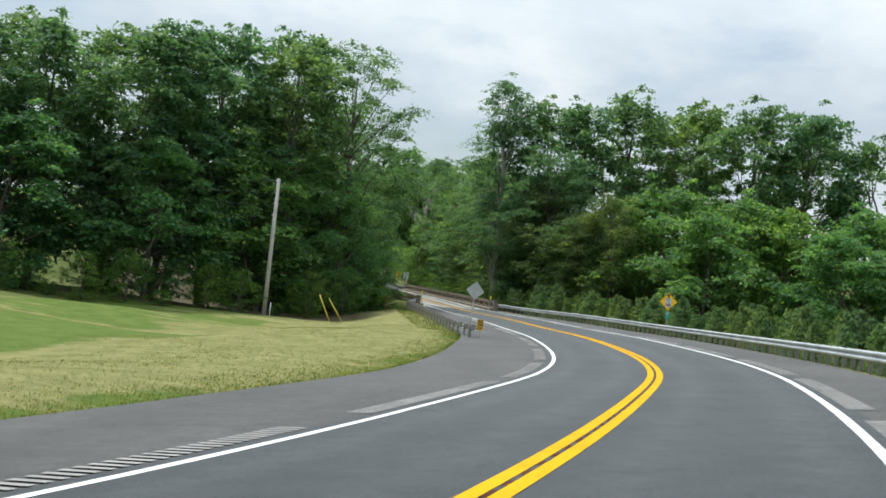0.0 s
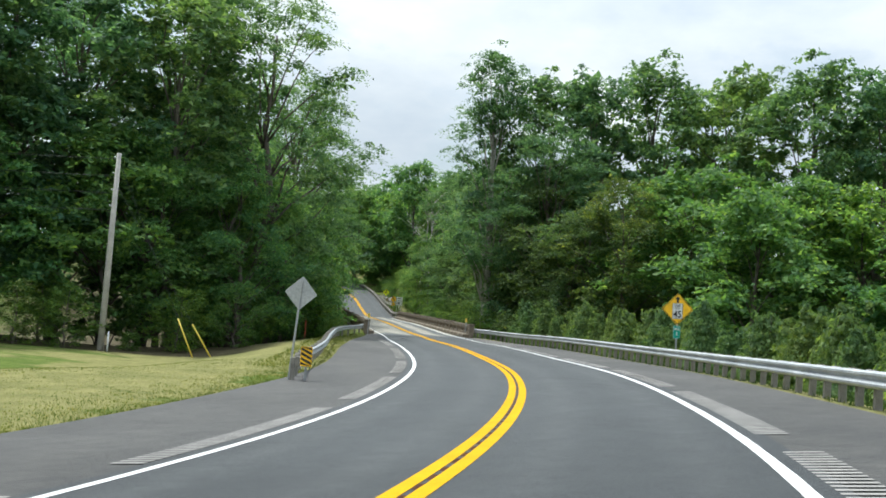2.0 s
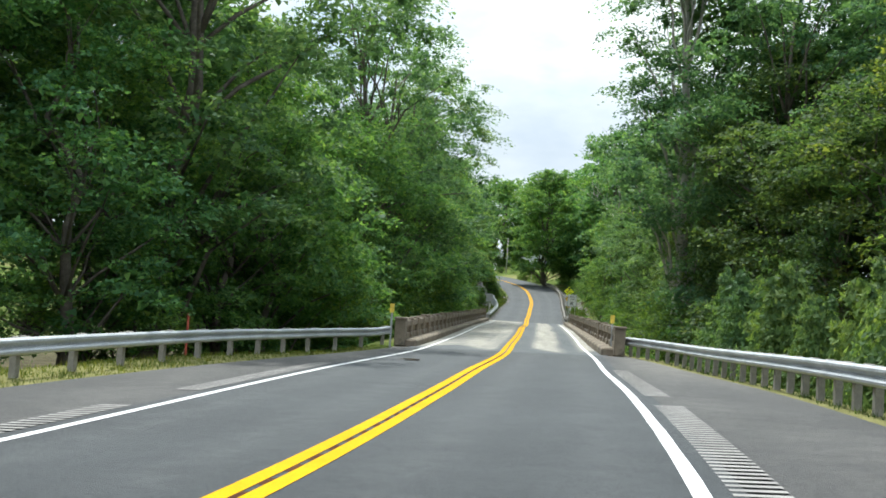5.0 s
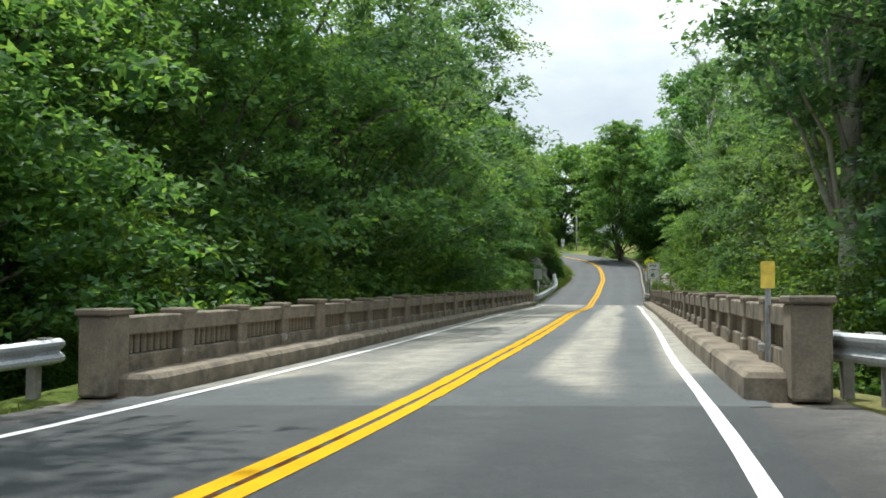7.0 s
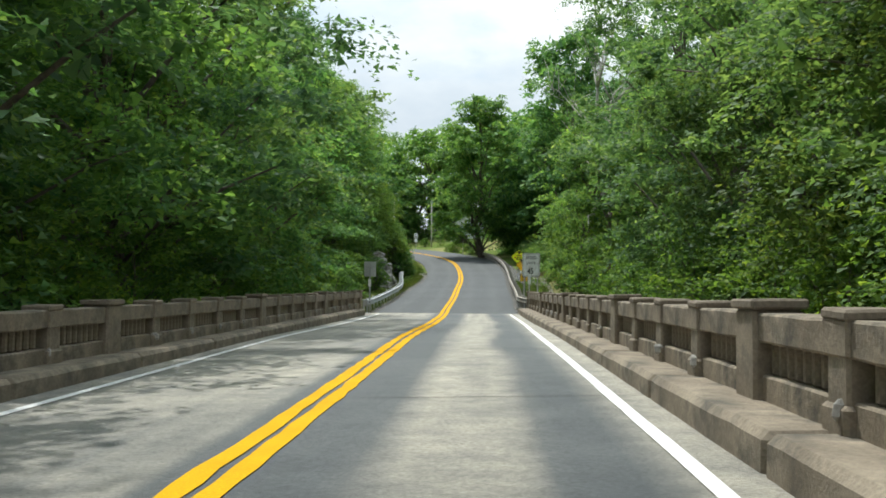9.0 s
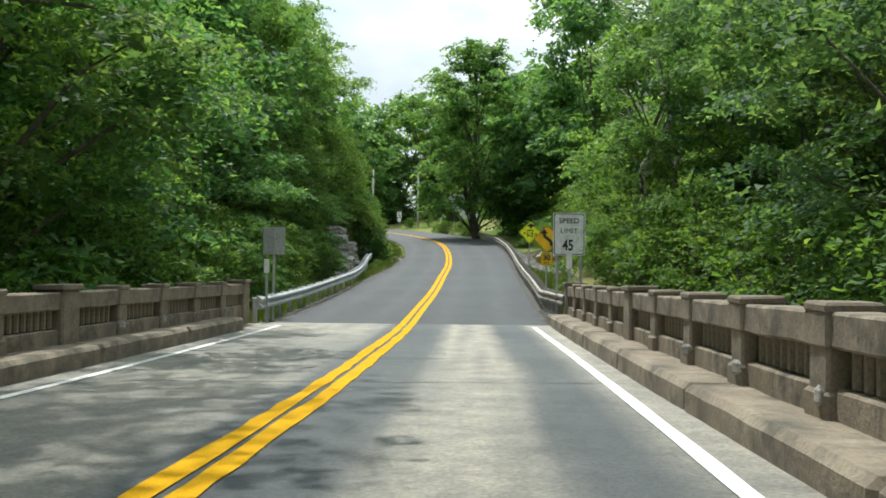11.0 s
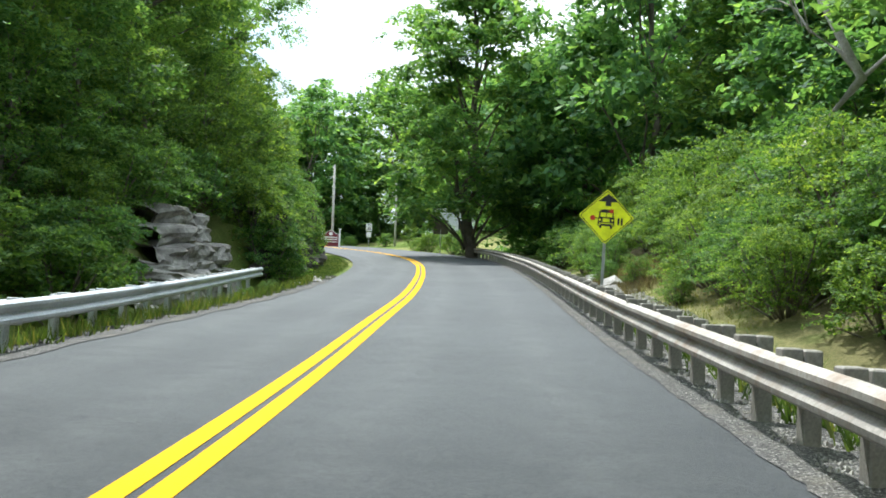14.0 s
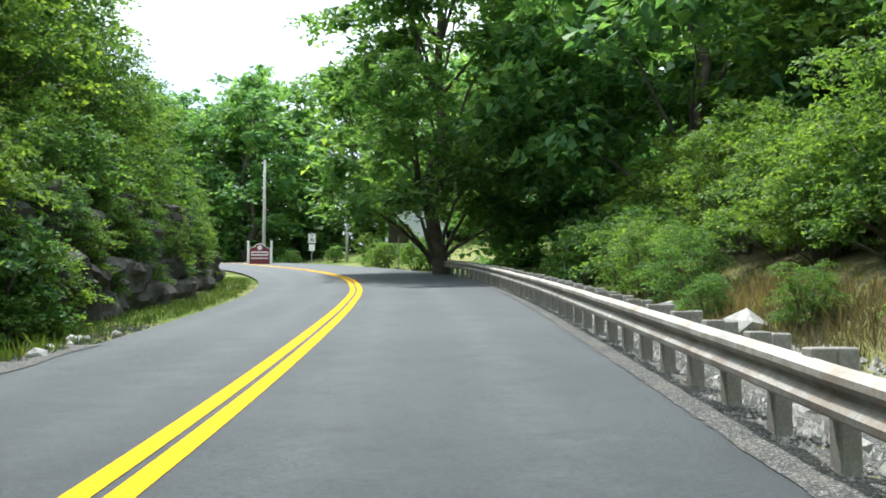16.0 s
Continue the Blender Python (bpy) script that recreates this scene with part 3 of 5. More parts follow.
def stripe(name, off, width, ya, yb, material, label, lift=0.006, ragged=0.0, step=0.8, shift=lambda y: 0.0):
    """A painted line; ragged wavers its edges."""
    q = random.Random(int(off * 100) + int(ya))
    edge = {}

    def offs(y):
        if y not in edge:
            m = off + shift(y)
            edge[y] = (m - width / 2 + q.uniform(-ragged, ragged), m + width / 2 + q.uniform(-ragged, ragged))
        return list(edge[y])
    ob = new(name, strip(name, offs, span(ya, yb, step), lambda y, o: on_road(y, o, lift), material))
    return tagged(ob, label, "road marking", "road markings", "structure")


for o in (-0.123, 0.123):
    stripe("centre_line", o, 0.175, -45, DECK_A, YELLOW, "solid yellow centre line of a double pair")
    stripe("centre_line", o, 0.18, DECK_A, DECK_B, YELLOW, "worn solid yellow centre line on the bridge", ragged=0.02, step=0.5)
    stripe("centre_line", o, 0.175, DECK_B, 257, YELLOW, "solid yellow centre line of a double pair")
stripe("edge_line", 3.27, 0.14, -45, 104.0, WHITE, "solid white edge line along the shoulder", ragged=0.005, shift=lambda y: -0.05 * smooth(y, 90, 104))
stripe("edge_line", -3.33, 0.14, -45, 104.0, WHITE, "solid white edge line along the shoulder", ragged=0.005, shift=lambda y: 0.21 * smooth(y, 88, 104))
stripe("edge_line", 3.22, 0.135, 104.0, DECK_B - 1.0, WHITE, "solid white edge line beside the bridge kerb", ragged=0.005)
stripe("edge_line", -3.12, 0.135, 104.0, DECK_B - 1.2, WHITE, "solid white edge line beside the bridge kerb", ragged=0.005)
# dark worn dashes in the gap between the two yellow lines
q = random.Random(8)
dashes, y = [], 2.0
while y < 102:
    c = y + q.uniform(0.26, 0.4)
    dashes.append([on_road(yy, oo, 0.005) for yy, oo in ((y, -0.026), (y, 0.024), (c, 0.026), (c, -0.022))])
    y += 0.62
tagged(new("centre_gap_dashes", quads_mesh("centre_gap_dashes", np.array(dashes), GAP_STAIN)), "dark red-brown dashes worn between the yellow lines", "road marking", "road markings", "stuff")


def rumble(inner, outer, ya, yb, pitch=0.2):
    """Milled grooves across a shoulder, each a shallow pale bar."""
    cor, y = [], ya
    while y < yb:
        a, b, c, d = (on_road(yy, oo, 0.004) for yy, oo in ((y, inner), (y, outer), (y + 0.1, outer), (y + 0.1, inner)))
        cor.append((a, b, c, d))
        y += pitch
    ob = new("rumble_strip", quads_mesh("rumble_strip", np.array(cor), MILLED))
    tagged(ob, "row of milled rumble grooves in the asphalt shoulder", "rumble strip", "rumble strips", "structure")


for k in range(-4, 7):
    rumble(3.5, 3.93, 41.3 + 11.0 * k, 50.4 + 11.0 * k) if 50.4 + 11.0 * k < 101 else None
    rumble(-4.1, -3.66, 16.4 + 11.15 * k, 25.2 + 11.15 * k) if 25.2 + 11.15 * k < 98 else None


# ---------------------------------------------------------------- the bridge
deck = tagged(new("bridge_deck", strip("bridge_deck", lambda y: [o * 3.86 / 3.72 for o in cols], span(DECK_A, DECK_B, 0.35), lambda y, o: on_road(y, o, -0.004), DECK, {"worn": deck_wear})),
              "worn bridge deck with pale concrete showing through thin asphalt", "bridge deck", kind="structure")
slab = bmesh.new()
ring = []
for y in span(DECK_A, DECK_B, 4.0):
    ring.append([slab.verts.new(on_road(y, o, dz)) for o, dz in ((-4.7, -0.03), (4.7, -0.03), (4.7, -0.75), (-4.7, -0.75))])
for p, q in zip(ring, ring[1:]):
    for i in range(4):
        slab.faces.new((p[i], p[(i + 1) % 4], q[(i + 1) % 4], q[i]))
slab.faces.new(ring[0][::-1])
slab.faces.new(ring[-1])
bmesh.ops.recalc_face_normals(slab, faces=slab.faces[:])
part("slab", bm_mesh("slab", slab, CONCRETE), deck)
for y in (DECK_A + 14.6, DECK_A + 29.3, DECK_A + 44):
    p = on_road(y, 0, 0)
    part("pier", box_mesh("pier", (7.6, 1.1, 5.6), CONCRETE, 0.08), deck, "", pose(p.x, p.y, p.z - 3.55, 0, 0, math.degrees(math.atan2(0.249, 1))))

BRIDGE_YAW = math.degrees(math.atan2(0.2445, 1))
for k, y in enumerate((106.4, 114.6, 117.9, 125.2, 132.6, 133.0, 139.9, 147.2, 150.4, 154.5, 157.7)):
    a, b = (-3.7, 3.7) if k % 3 else (0.3, 3.5)
    part("expansion_joint", strip("expansion_joint", lambda yy: [a + (b - a) * j / 20 for j in range(21)], [y - 0.012, y + 0.012],
                                  lambda yy, o: on_road(yy + 0.03 * noise.noise(Vector((o * 2, y, 0))), o, 0.001), SHOULDER), deck)


def rough_box(name, size, centre, bevel=0.025, wear=0.012, cuts=2, seed=0, material=None):
    """A cast concrete block with chipped edges and a slightly uneven face."""
    bm = bmesh.new()
    bmesh.ops.create_cube(bm, size=1)
    for v in bm.verts:
        v.co = Vector([v.co[i] * size[i] for i in range(3)])
    long_edges = [e for e in bm.edges if e.calc_length() > 0.9]
    if long_edges and cuts:
        bmesh.ops.subdivide_edges(bm, edges=long_edges, cuts=cuts, use_grid_fill=True)
    bmesh.ops.bevel(bm, geom=[e for e in bm.edges if len(e.link_faces) == 2 and e.calc_face_angle(0) > 0.5], offset=bevel, segments=1, affect="EDGES")
    for v in bm.verts:
        v.co += wear * noise.noise_vector(v.co * 2.7 + Vector((seed, 3.1 * seed, 0))) + Vector(centre)
    return bm_mesh(name, bm, material or CONCRETE)


def parapet(off, y0, panels, pitch, bigs, label):
    """A concrete bridge parapet: kerb, base rail, posts, upright balusters and a heavy cap."""
    base = new("bridge_parapet")
    q = on_road(y0, off)
    fall = on_road(DECK_B, off).z - on_road(DECK_A, off).z
    base.matrix_basis = pose(q.x, q.y, q.z, math.degrees(math.atan2(fall, (DECK_B - DECK_A) * 1.0295)), 0, BRIDGE_YAW)
    tagged(base, label, "parapet", "bridge parapets")
    s = 1 if off > 0 else -1
    H = 1.06
    length = panels * pitch
    kerbs = [rough_box("kerb", (0.6, 4.1, 0.55), (-s * 0.36, 2.06, 0.0), 0.06, 0.014, 9, k) for k in range(4)]
    for k in range(int(length / 4.12) + 1):
        if (k + 1) * 4.12 <= length + 0.6:
            part("kerb", kerbs[k % 4], base, "", pose(0, k * 4.12, 0))
    rails = [rough_box("base_rail", (0.28, pitch - 0.30, 0.3), (0, pitch / 2, 0.34), 0.02, 0.012, 2, k + 9) for k in range(3)]
    caps = [rough_box("cap_rail", (0.34, pitch - 0.28, 0.25), (0, pitch / 2, H - 0.175), 0.02, 0.016, 3, k + 5) for k in range(4)]
    bal = box_mesh("baluster", (0.15, 0.12, H - 0.72), CONCRETE, 0.03, (0, 0, 0.49 + (H - 0.72) / 2 - 0.01))
    post = [rough_box("post", (0.36, 0.36, H - 0.05), (0, 0, (H - 0.05) / 2), 0.025, 0.012, 0, k) for k in range(2)]
    foot = [rough_box("post_foot", (0.42, 0.42, 0.44), (0, 0, 0.25), 0.03, 0.016, 0, k + 2) for k in range(2)]
    head = rough_box("post_head", (0.4, 0.42, 0.26), (0, 0, H - 0.17), 0.02, 0.012, 0, 3)
    tops = [rough_box("post_cap", (0.42, 0.44, 0.08), (0, 0, H - 0.02), 0.02, 0.014, 0, k) for k in range(2)]
    pier = rough_box("pilaster", (0.42, 0.56, H - 0.02), (0, 0, (H - 0.02) / 2), 0.03, 0.014, 0, 4)
    pier_top = rough_box("pilaster_cap", (0.48, 0.66, 0.09), (0, 0, H + 0.02), 0.02, 0.014, 0, 6)
    count = 8
    chip = rough_box("spalled_patch", (0.07, 0.13, 0.13), (0, 0, 0), 0.03, 0.06, 0, 8, PALE_ROCK)
    for k in range(panels + 1):
        if k in bigs:
            part("pilaster", pier, base, "", pose(0, k * pitch, 0))
            part("pilaster_cap", pier_top, base, "", pose(0, k * pitch, 0))
        else:
            part("post", post[k % 2], base, "", pose(0, k * pitch, 0))
            part("post_cap", tops[k % 2], base, "", pose(0, k * pitch, 0))
            part("post_foot", foot[k % 2], base, "", pose(0, k * pitch, 0))
            part("post_head", head, base, "", pose(0, k * pitch, 0))
            if k % 5 != 2:
                part("spalled_patch", chip, base, "pale broken concrete", pose(-s * 0.18, k * pitch - 0.12, 0.44, 0, 0, 37 * k))
        if k == panels:
            break
        part("base_rail", rails[k % 3], base, "", pose(0, k * pitch, 0))
        part("cap_rail", caps[k % 4], base, "", pose(0, k * pitch, 0))
        for j in range(count):
            part("baluster", bal, base, "", pose(0, k * pitch + 0.27 + (pitch - 0.54) * (j + 0.5) / count, 0))
    return base


parapet(4.3, 104.9, 28, 2.06, (0, 5, 9, 13, 18, 23, 28), "long weathered brown concrete bridge parapet with upright balusters")
parapet(-4.25, 105.3, 27, 2.06, (0, 4, 8, 12, 17, 22, 27), "dark stained concrete bridge parapet with balusters beside the woods")

# ---------------------------------------------------------------- plants
def leaf_quads(centres, normals, size, g, long=1.5, droop=0.0, three=True):
    """Rhombic leaves at the centres, each turned about its own normal."""
    n = len(centres)
    nrm = normals + g.normal(0, 0.4, (n, 3))
    nrm /= np.linalg.norm(nrm, axis=1)[:, None] + 1e-9
    ref = g.normal(0, 1, (n, 3))
    ref[:, 2] -= droop
    a = np.cross(nrm, ref)
    a /= np.linalg.norm(a, axis=1)[:, None] + 1e-9
    b = np.cross(nrm, a)
    s = size * g.uniform(0.6, 1.35, (n, 1))
    fold = nrm * s * 0.22
    if three:
        return np.stack([centres - b * s * long * 0.55, centres + b * s * long * 0.45 + a * s * 0.55, centres + b * s * long * 0.45 - a * s * 0.55], 1)
    return np.stack([centres - b * s * long * 0.5, centres + a * s * 0.5 - fold, centres + b * s * long * 0.5, centres - a * s * 0.5 - fold], 1)


def clump_leaves(spots, g, per, size, flat=0.75):
    """Leaves round each spot (x, y, z, radius): flat drooping sprays that fan out from the clump, one above another, with dark gaps between."""
    cs, ns, inner, wide = [], [], [], []
    for x, y, z, r in spots:
        k = max(8, int(per * (r ** 2)))
        sprays = max(4, int(4 + 6.0 * r))
        each = max(3, k // sprays)
        for _ in range(sprays):
            d = g.normal(0, 1, 3)
            d /= np.linalg.norm(d)
            d[2] = abs(d[2]) * 0.9 - 0.3
            out = np.array([d[0], d[1], 0.0])
            out /= np.linalg.norm(out) + 1e-6
            across = np.array([-out[1], out[0], 0.0])
            a, b = r * g.uniform(0.5, 0.85), r * g.uniform(0.24, 0.44)
            u, v = g.uniform(-0.9, 1.0, (each, 1)), g.normal(0, 0.5, (each, 1))
            v *= 1 - 0.6 * np.abs(u)
            drop = -0.3 * a * np.clip(u + 0.2, 0, 2) ** 2 + g.normal(0, 0.06 * r, (each, 1))
            p = np.array([x, y, z]) + d * np.array([1, 1, flat]) * r * 0.8 + out * u * a + across * v * b * 1.6
            p[:, 2:3] += drop
            cs.append(p)
            ns.append(np.tile(out * 0.3 + np.array([0, 0, 0.95]), (each, 1)))
        # broad sprays deep inside the clump close it against the sky
        k = 6 + int(13 * r)
        d = g.normal(0, 1, (k, 3))
        inner.append(d / np.linalg.norm(d, axis=1)[:, None] * r * 0.62 * g.random((k, 1)) + np.array([x, y, z]))
        wide.append(np.full((k, 1), min(0.2 * r, 1.6 * size)))
    c, n = np.concatenate(cs), np.concatenate(ns)
    ci, wi = np.concatenate(inner), np.concatenate(wide)
    return np.concatenate([leaf_quads(c, n, size, g), leaf_quads(ci, g.normal(0, 1, ci.shape), wi, g)])


def bent(a, b, g, sag, n=5):
    """A wandering line from a to b."""
    a, b = np.array(a, float), np.array(b, float)
    pts = []
    for k in range(n):
        f = k / (n - 1)
        pts.append(a + (b - a) * f + np.array([0, 0, sag * math.sin(math.pi * f)]) + g.normal(0, 0.025 * np.linalg.norm(b - a), 3) * math.sin(math.pi * f))
    return pts


def tree_kit(seed, height, spread, first, clumps, clump_r, per, leaf, leaf_mat, bark, trunk_r, lean=0.04, top=0.75):
    """Trunk with limbs, and a crown of leaf clumps on the limbs' ends, as two meshes."""
    g = np.random.default_rng(seed)
    tip = np.array([g.normal(0, lean) * height, g.normal(0, lean) * height, height * 0.9])
    spine = bent((0, 0, -0.6), tip, g, 0, 8)
    runs = [(spine, [trunk_r * (1.25 if k == 0 else 1) * (1 - 0.86 * k / 7) for k in range(8)])]
    spots = []
    for k in range(clumps):
        f = first + (1 - first) * (k + g.random()) / clumps
        # outline of the crown: narrow at the foot, widest at two thirds, uneven
        env = spread * (0.45 + 0.75 * math.sin(math.pi * min(1, (f - first) / (1 - first) * 0.82 + 0.12)) ** 0.8) * (1 - 0.45 * smooth(f, top, 1.0))
        ang = 2.4 * k + g.normal(0, 0.5)
        out = env * (0.35 + 0.65 * g.random() ** 0.55)
        s = spine[min(7, int(f * 0.82 * 8))]
        end = np.array([s[0] + out * math.cos(ang), s[1] + out * math.sin(ang), f * height])
        r = 1.12 * clump_r * g.uniform(0.65, 1.25)
        spots.append((*end, r))
        if k % 2 == 0:
            root = np.array(s) + (np.array([0, 0, -0.06 * height]))
            limb = bent(root, end, g, 0.03 * height, 5)
            runs.append((limb, [max(0.03, trunk_r * 0.32 * (1 - f * 0.4)) * (1 - 0.8 * j / 4) for j in range(5)]))
            mid = limb[3] + g.normal(0, 0.25 * clump_r, 3)
            spots.append((*mid, r * 0.8))
        for _ in range(2):
            off = g.normal(0, 1, 3) * np.array([1, 1, 0.6])
            off *= r * 1.05 / np.linalg.norm(off)
            spots.append((*(end + off), r * g.uniform(0.35, 0.6)))
    return tubes_mesh("trunk", runs, bark, 5), quads_mesh("crown", clump_leaves(spots, g, per, leaf), leaf_mat)


def bush_kit(seed, height, spread, clumps, per, leaf, leaf_mat):
    g = np.random.default_rng(seed)
    spots, runs = [], []
    for k in range(clumps):
        ang, f = 2.4 * k + g.normal(0, 0.4), (k + g.random()) / clumps
        out = spread * (1 - 0.55 * f) * (0.3 + 0.7 * g.random())
        end = np.array([out * math.cos(ang), out * math.sin(ang), height * (0.12 + 0.8 * f)])
        r = 0.28 * spread * g.uniform(0.7, 1.3)
        spots.append((*end, r))
        for _ in range(2):
            o = g.normal(0, 1, 3)
            spots.append((*(end + o / np.linalg.norm(o) * r), r * g.uniform(0.35, 0.6)))
        if k % 2 == 0:
            runs.append((bent((0.1 * math.cos(ang), 0.1 * math.sin(ang), -0.3), end, g, 0.1, 4), [0.05, 0.04, 0.03, 0.012]))
    return tubes_mesh("stem", runs, BARK, 5), quads_mesh("foliage", clump_leaves(spots, g, per, leaf, 0.85), leaf_mat)


def cedar_kit(seed, height, spread, rows):
    """A young evergreen: pointed sprays in tiers, rising outward from the stem."""
    g = np.random.default_rng(seed)
    cs, ns = [], []
    tips = g.uniform(-0.35, 0.35, (4, 2)) * spread
    for k in range(rows):
        f = k / rows
        lead = tips[k % 4] * (1 if k % 3 else 0.2)
        rad = spread * (1 - f) ** 0.9 * (0.55 + 0.45 * g.random()) + 0.05
        n = int(80 + 230 * (1 - f))
        a = g.uniform(0, 2 * math.pi, n)
        q = g.random(n) ** 0.45
        p = np.stack([rad * q * np.cos(a) + lead[0] * f, rad * q * np.sin(a) + lead[1] * f, height * (0.04 + 0.95 * f) + 0.28 * q * rad + g.normal(0, 0.06, n)], 1)
        cs.append(p)
        ns.append(np.stack([np.cos(a), np.sin(a), 0.5 + 0 * a], 1))
    c, n = np.concatenate(cs), np.concatenate(ns)
    stem = tubes_mesh("stem", [([(0, 0, -0.4), (0.02, 0, height * 0.5), (0, 0.02, height * 0.96)], [0.09, 0.06, 0.015])], BARK, 6)
    return stem, quads_mesh("foliage", leaf_quads(c, n, 0.062, g, 2.6, -1.5), LEAF_CEDAR)


def planted(kind, kit, names, label, category, group):
    """The first of a kind, far below the scene's first place, with its parts."""
    base = new(kind)
    tagged(base, label, category, group)
    for nm, me in zip(names, kit):
        part(nm, me, base)
    return base


def stand(proto, used, x, y, z, turn, size, tall=1.0):
    """Places the plant itself first, then copies of it."""
    m = pose(x, y, z, 0, 0, turn) @ Matrix.Diagonal((size, size, size * tall, 1))
    if proto.name not in used:
        used.add(proto.name)
        proto.matrix_basis = m
        return proto
    a, b, c = proto.scale
    return copy_thing(proto, m @ Matrix.Diagonal((1 / a, 1 / b, 1 / c, 1)))


PLACED = set()
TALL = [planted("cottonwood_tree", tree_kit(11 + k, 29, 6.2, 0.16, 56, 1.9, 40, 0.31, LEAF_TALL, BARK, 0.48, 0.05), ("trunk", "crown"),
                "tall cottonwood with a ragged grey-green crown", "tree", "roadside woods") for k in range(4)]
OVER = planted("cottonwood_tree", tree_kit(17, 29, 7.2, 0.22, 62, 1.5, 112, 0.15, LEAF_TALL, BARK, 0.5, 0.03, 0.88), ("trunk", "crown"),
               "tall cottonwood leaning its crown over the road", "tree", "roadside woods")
POPLAR = planted("poplar_tree", tree_kit(19, 33, 3.5, 0.3, 70, 1.5, 110, 0.15, LEAF_TALL, PALE_BARK, 0.5, 0.012, 0.9), ("trunk", "crown"),
                 "tall narrow poplar with a pale trunk beside the bridge", "tree", "roadside woods")
BROAD = [planted("broadleaf_tree", tree_kit(31 + k, 17, 5.8, 0.06, 44, 1.8, 48, 0.28, LEAF_DEEP, BARK, 0.32, 0.04, 0.7), ("trunk", "crown"),
                 "dense dark green broadleaf tree", "tree", "roadside woods") for k in range(4)]
NEAR = [planted("broadleaf_tree", tree_kit(131 + k, 16, 4.6, 0.08, 50, 1.4, 150, 0.13, LEAF_DEEP, BARK, 0.3, 0.04, 0.7), ("trunk", "crown"),
                "leafy green broadleaf tree close to the road", "tree", "roadside woods") for k in range(3)]
# right-hand trees, their shade put into a darker leaf colour
SHADE_TONED = [planted("ash_tree", tree_kit(231 + k, 17, 4.8, 0.06, 50, 1.4, 150, 0.12, LEAF_SHADE_TONED, BARK, 0.3, 0.04, 0.75), ("trunk", "crown"),
               "dense olive-green tree beside the bridge, leaf colour darkened for shade", "tree", "roadside woods") for k in range(2)]
YOUNG = [planted("young_tree", tree_kit(51 + k, 6.6, 2.4, 0.03, 32, 0.8, 185, 0.092, LEAF_BUSH, BARK, 0.14, 0.05, 0.7), ("trunk", "crown"),
                 "bushy young tree with bright green leaves", "tree", "understorey") for k in range(3)]
BUSH = [planted("shrub", bush_kit(71 + k, 2.6, 1.9, 30, 470, 0.072, LEAF_BUSH), ("stem", "foliage"), "leafy green roadside shrub", "shrub", "roadside shrubs") for k in range(3)]
FINE = [planted("shrub", bush_kit(171 + k, 2.6, 1.9, 34, 950, 0.045, LEAF_BUSH), ("stem", "foliage"), "dense fine-leaved sunlit shrub on the stony bank", "shrub", "bank shrubs") for k in range(3)]
FAR = [planted("broadleaf_tree", tree_kit(331 + k, 17, 5.8, 0.03, 38, 1.9, 26, 0.37, LEAF_DEEP, BARK, 0.32, 0.04, 0.7), ("trunk", "crown"),
               "broadleaf tree in the distance beyond the lawn", "tree", "distant trees") for k in range(2)]
CEDAR = [planted("cedar_shrub", cedar_kit(91 + k, 3.3, 1.5, 44), ("stem", "foliage"), "young evergreen cedar behind the guardrail", "shrub", "cedar row") for k in range(3)]


def plant(kinds, y, off, size=1.0, sink=0.0, tall=1.0):
    k = random.Random(int(y * 131 + off * 977))
    p = land(y, off)
    return stand(kinds[k.randrange(len(kinds))], PLACED, p.x, p.y, p.z - sink, k.uniform(0, 360), size * k.uniform(0.92, 1.08), tall)


def plant_at(kind, x, y, z, turn, size, tall=1.0):
    return stand(kind, PLACED, x, y, z, turn, size, tall)


# woods beyond the field
for x, y, s in ((-22, 92, 1.0), (-29, 84, 0.88), (-38, 80, 0.87), (-33, 92, 0.95), (-44, 90, 0.95), (-20, 104, 1.06), (-30, 106, 1.06), (-25.5, 88, 0.94), (-34, 82, 0.88), (-42, 77, 0.83), (-47, 75, 0.8), (-16, 93, 0.95)):
    k = random.Random(int(x * 7 + y))
    plant_at(TALL[k.randrange(4)], x, y, -6.4, k.uniform(0, 360), s * 0.9, 1.0)
plant_at(OVER, -11.0, 100.5, -7.5, 40, 0.98, 1.0)
plant_at(NEAR[0], -9.4, 94.2, -6.6, 80, 0.85)
plant_at(OVER, -14.3, 128.0, -9.5, 190, 0.95, 1.05)
for x, y in ((-17.6, 139.0), (-20.5, 152.0)):
    plant_at(OVER, x, y, -10.0, 37 * y, 1.0, 0.95)
plant_at(NEAR[1], -14.6, 113.0, -9.8, 20, 1.1, 1.15)
plant_at(TALL[3], -24.0, 118.0, -9.5, 20, 0.95, 1.0)
for x, y, s in ((-17, 89, 0.85), (-24, 82, 0.8), (-34, 76, 0.85), (-43, 71, 0.8)):
    k = random.Random(int(x * 5 + y))
    plant_at(BROAD[k.randrange(4)], x, y, -6.6, k.uniform(0, 360), s)
for x, y, s in ((-14.0, 91, 0.8), (-11.0, 97.0, 0.75), (-10.0, 104.0, 0.75)):
    k = random.Random(int(x * 5 + y))
    plant_at(NEAR[k.randrange(3)], x, y, -6.6, k.uniform(0, 360), s)
for x, y, s in ((-19, 84.5, 0.62), (-27, 79, 0.6), (-31, 75.5, 0.5), (-39, 71.5, 0.6), (-11.5, 89.5, 0.7)):
    k = random.Random(int(x * 3 + y))
    plant_at(YOUNG[k.randrange(3)], x, y, -6.2, k.uniform(0, 360), s)
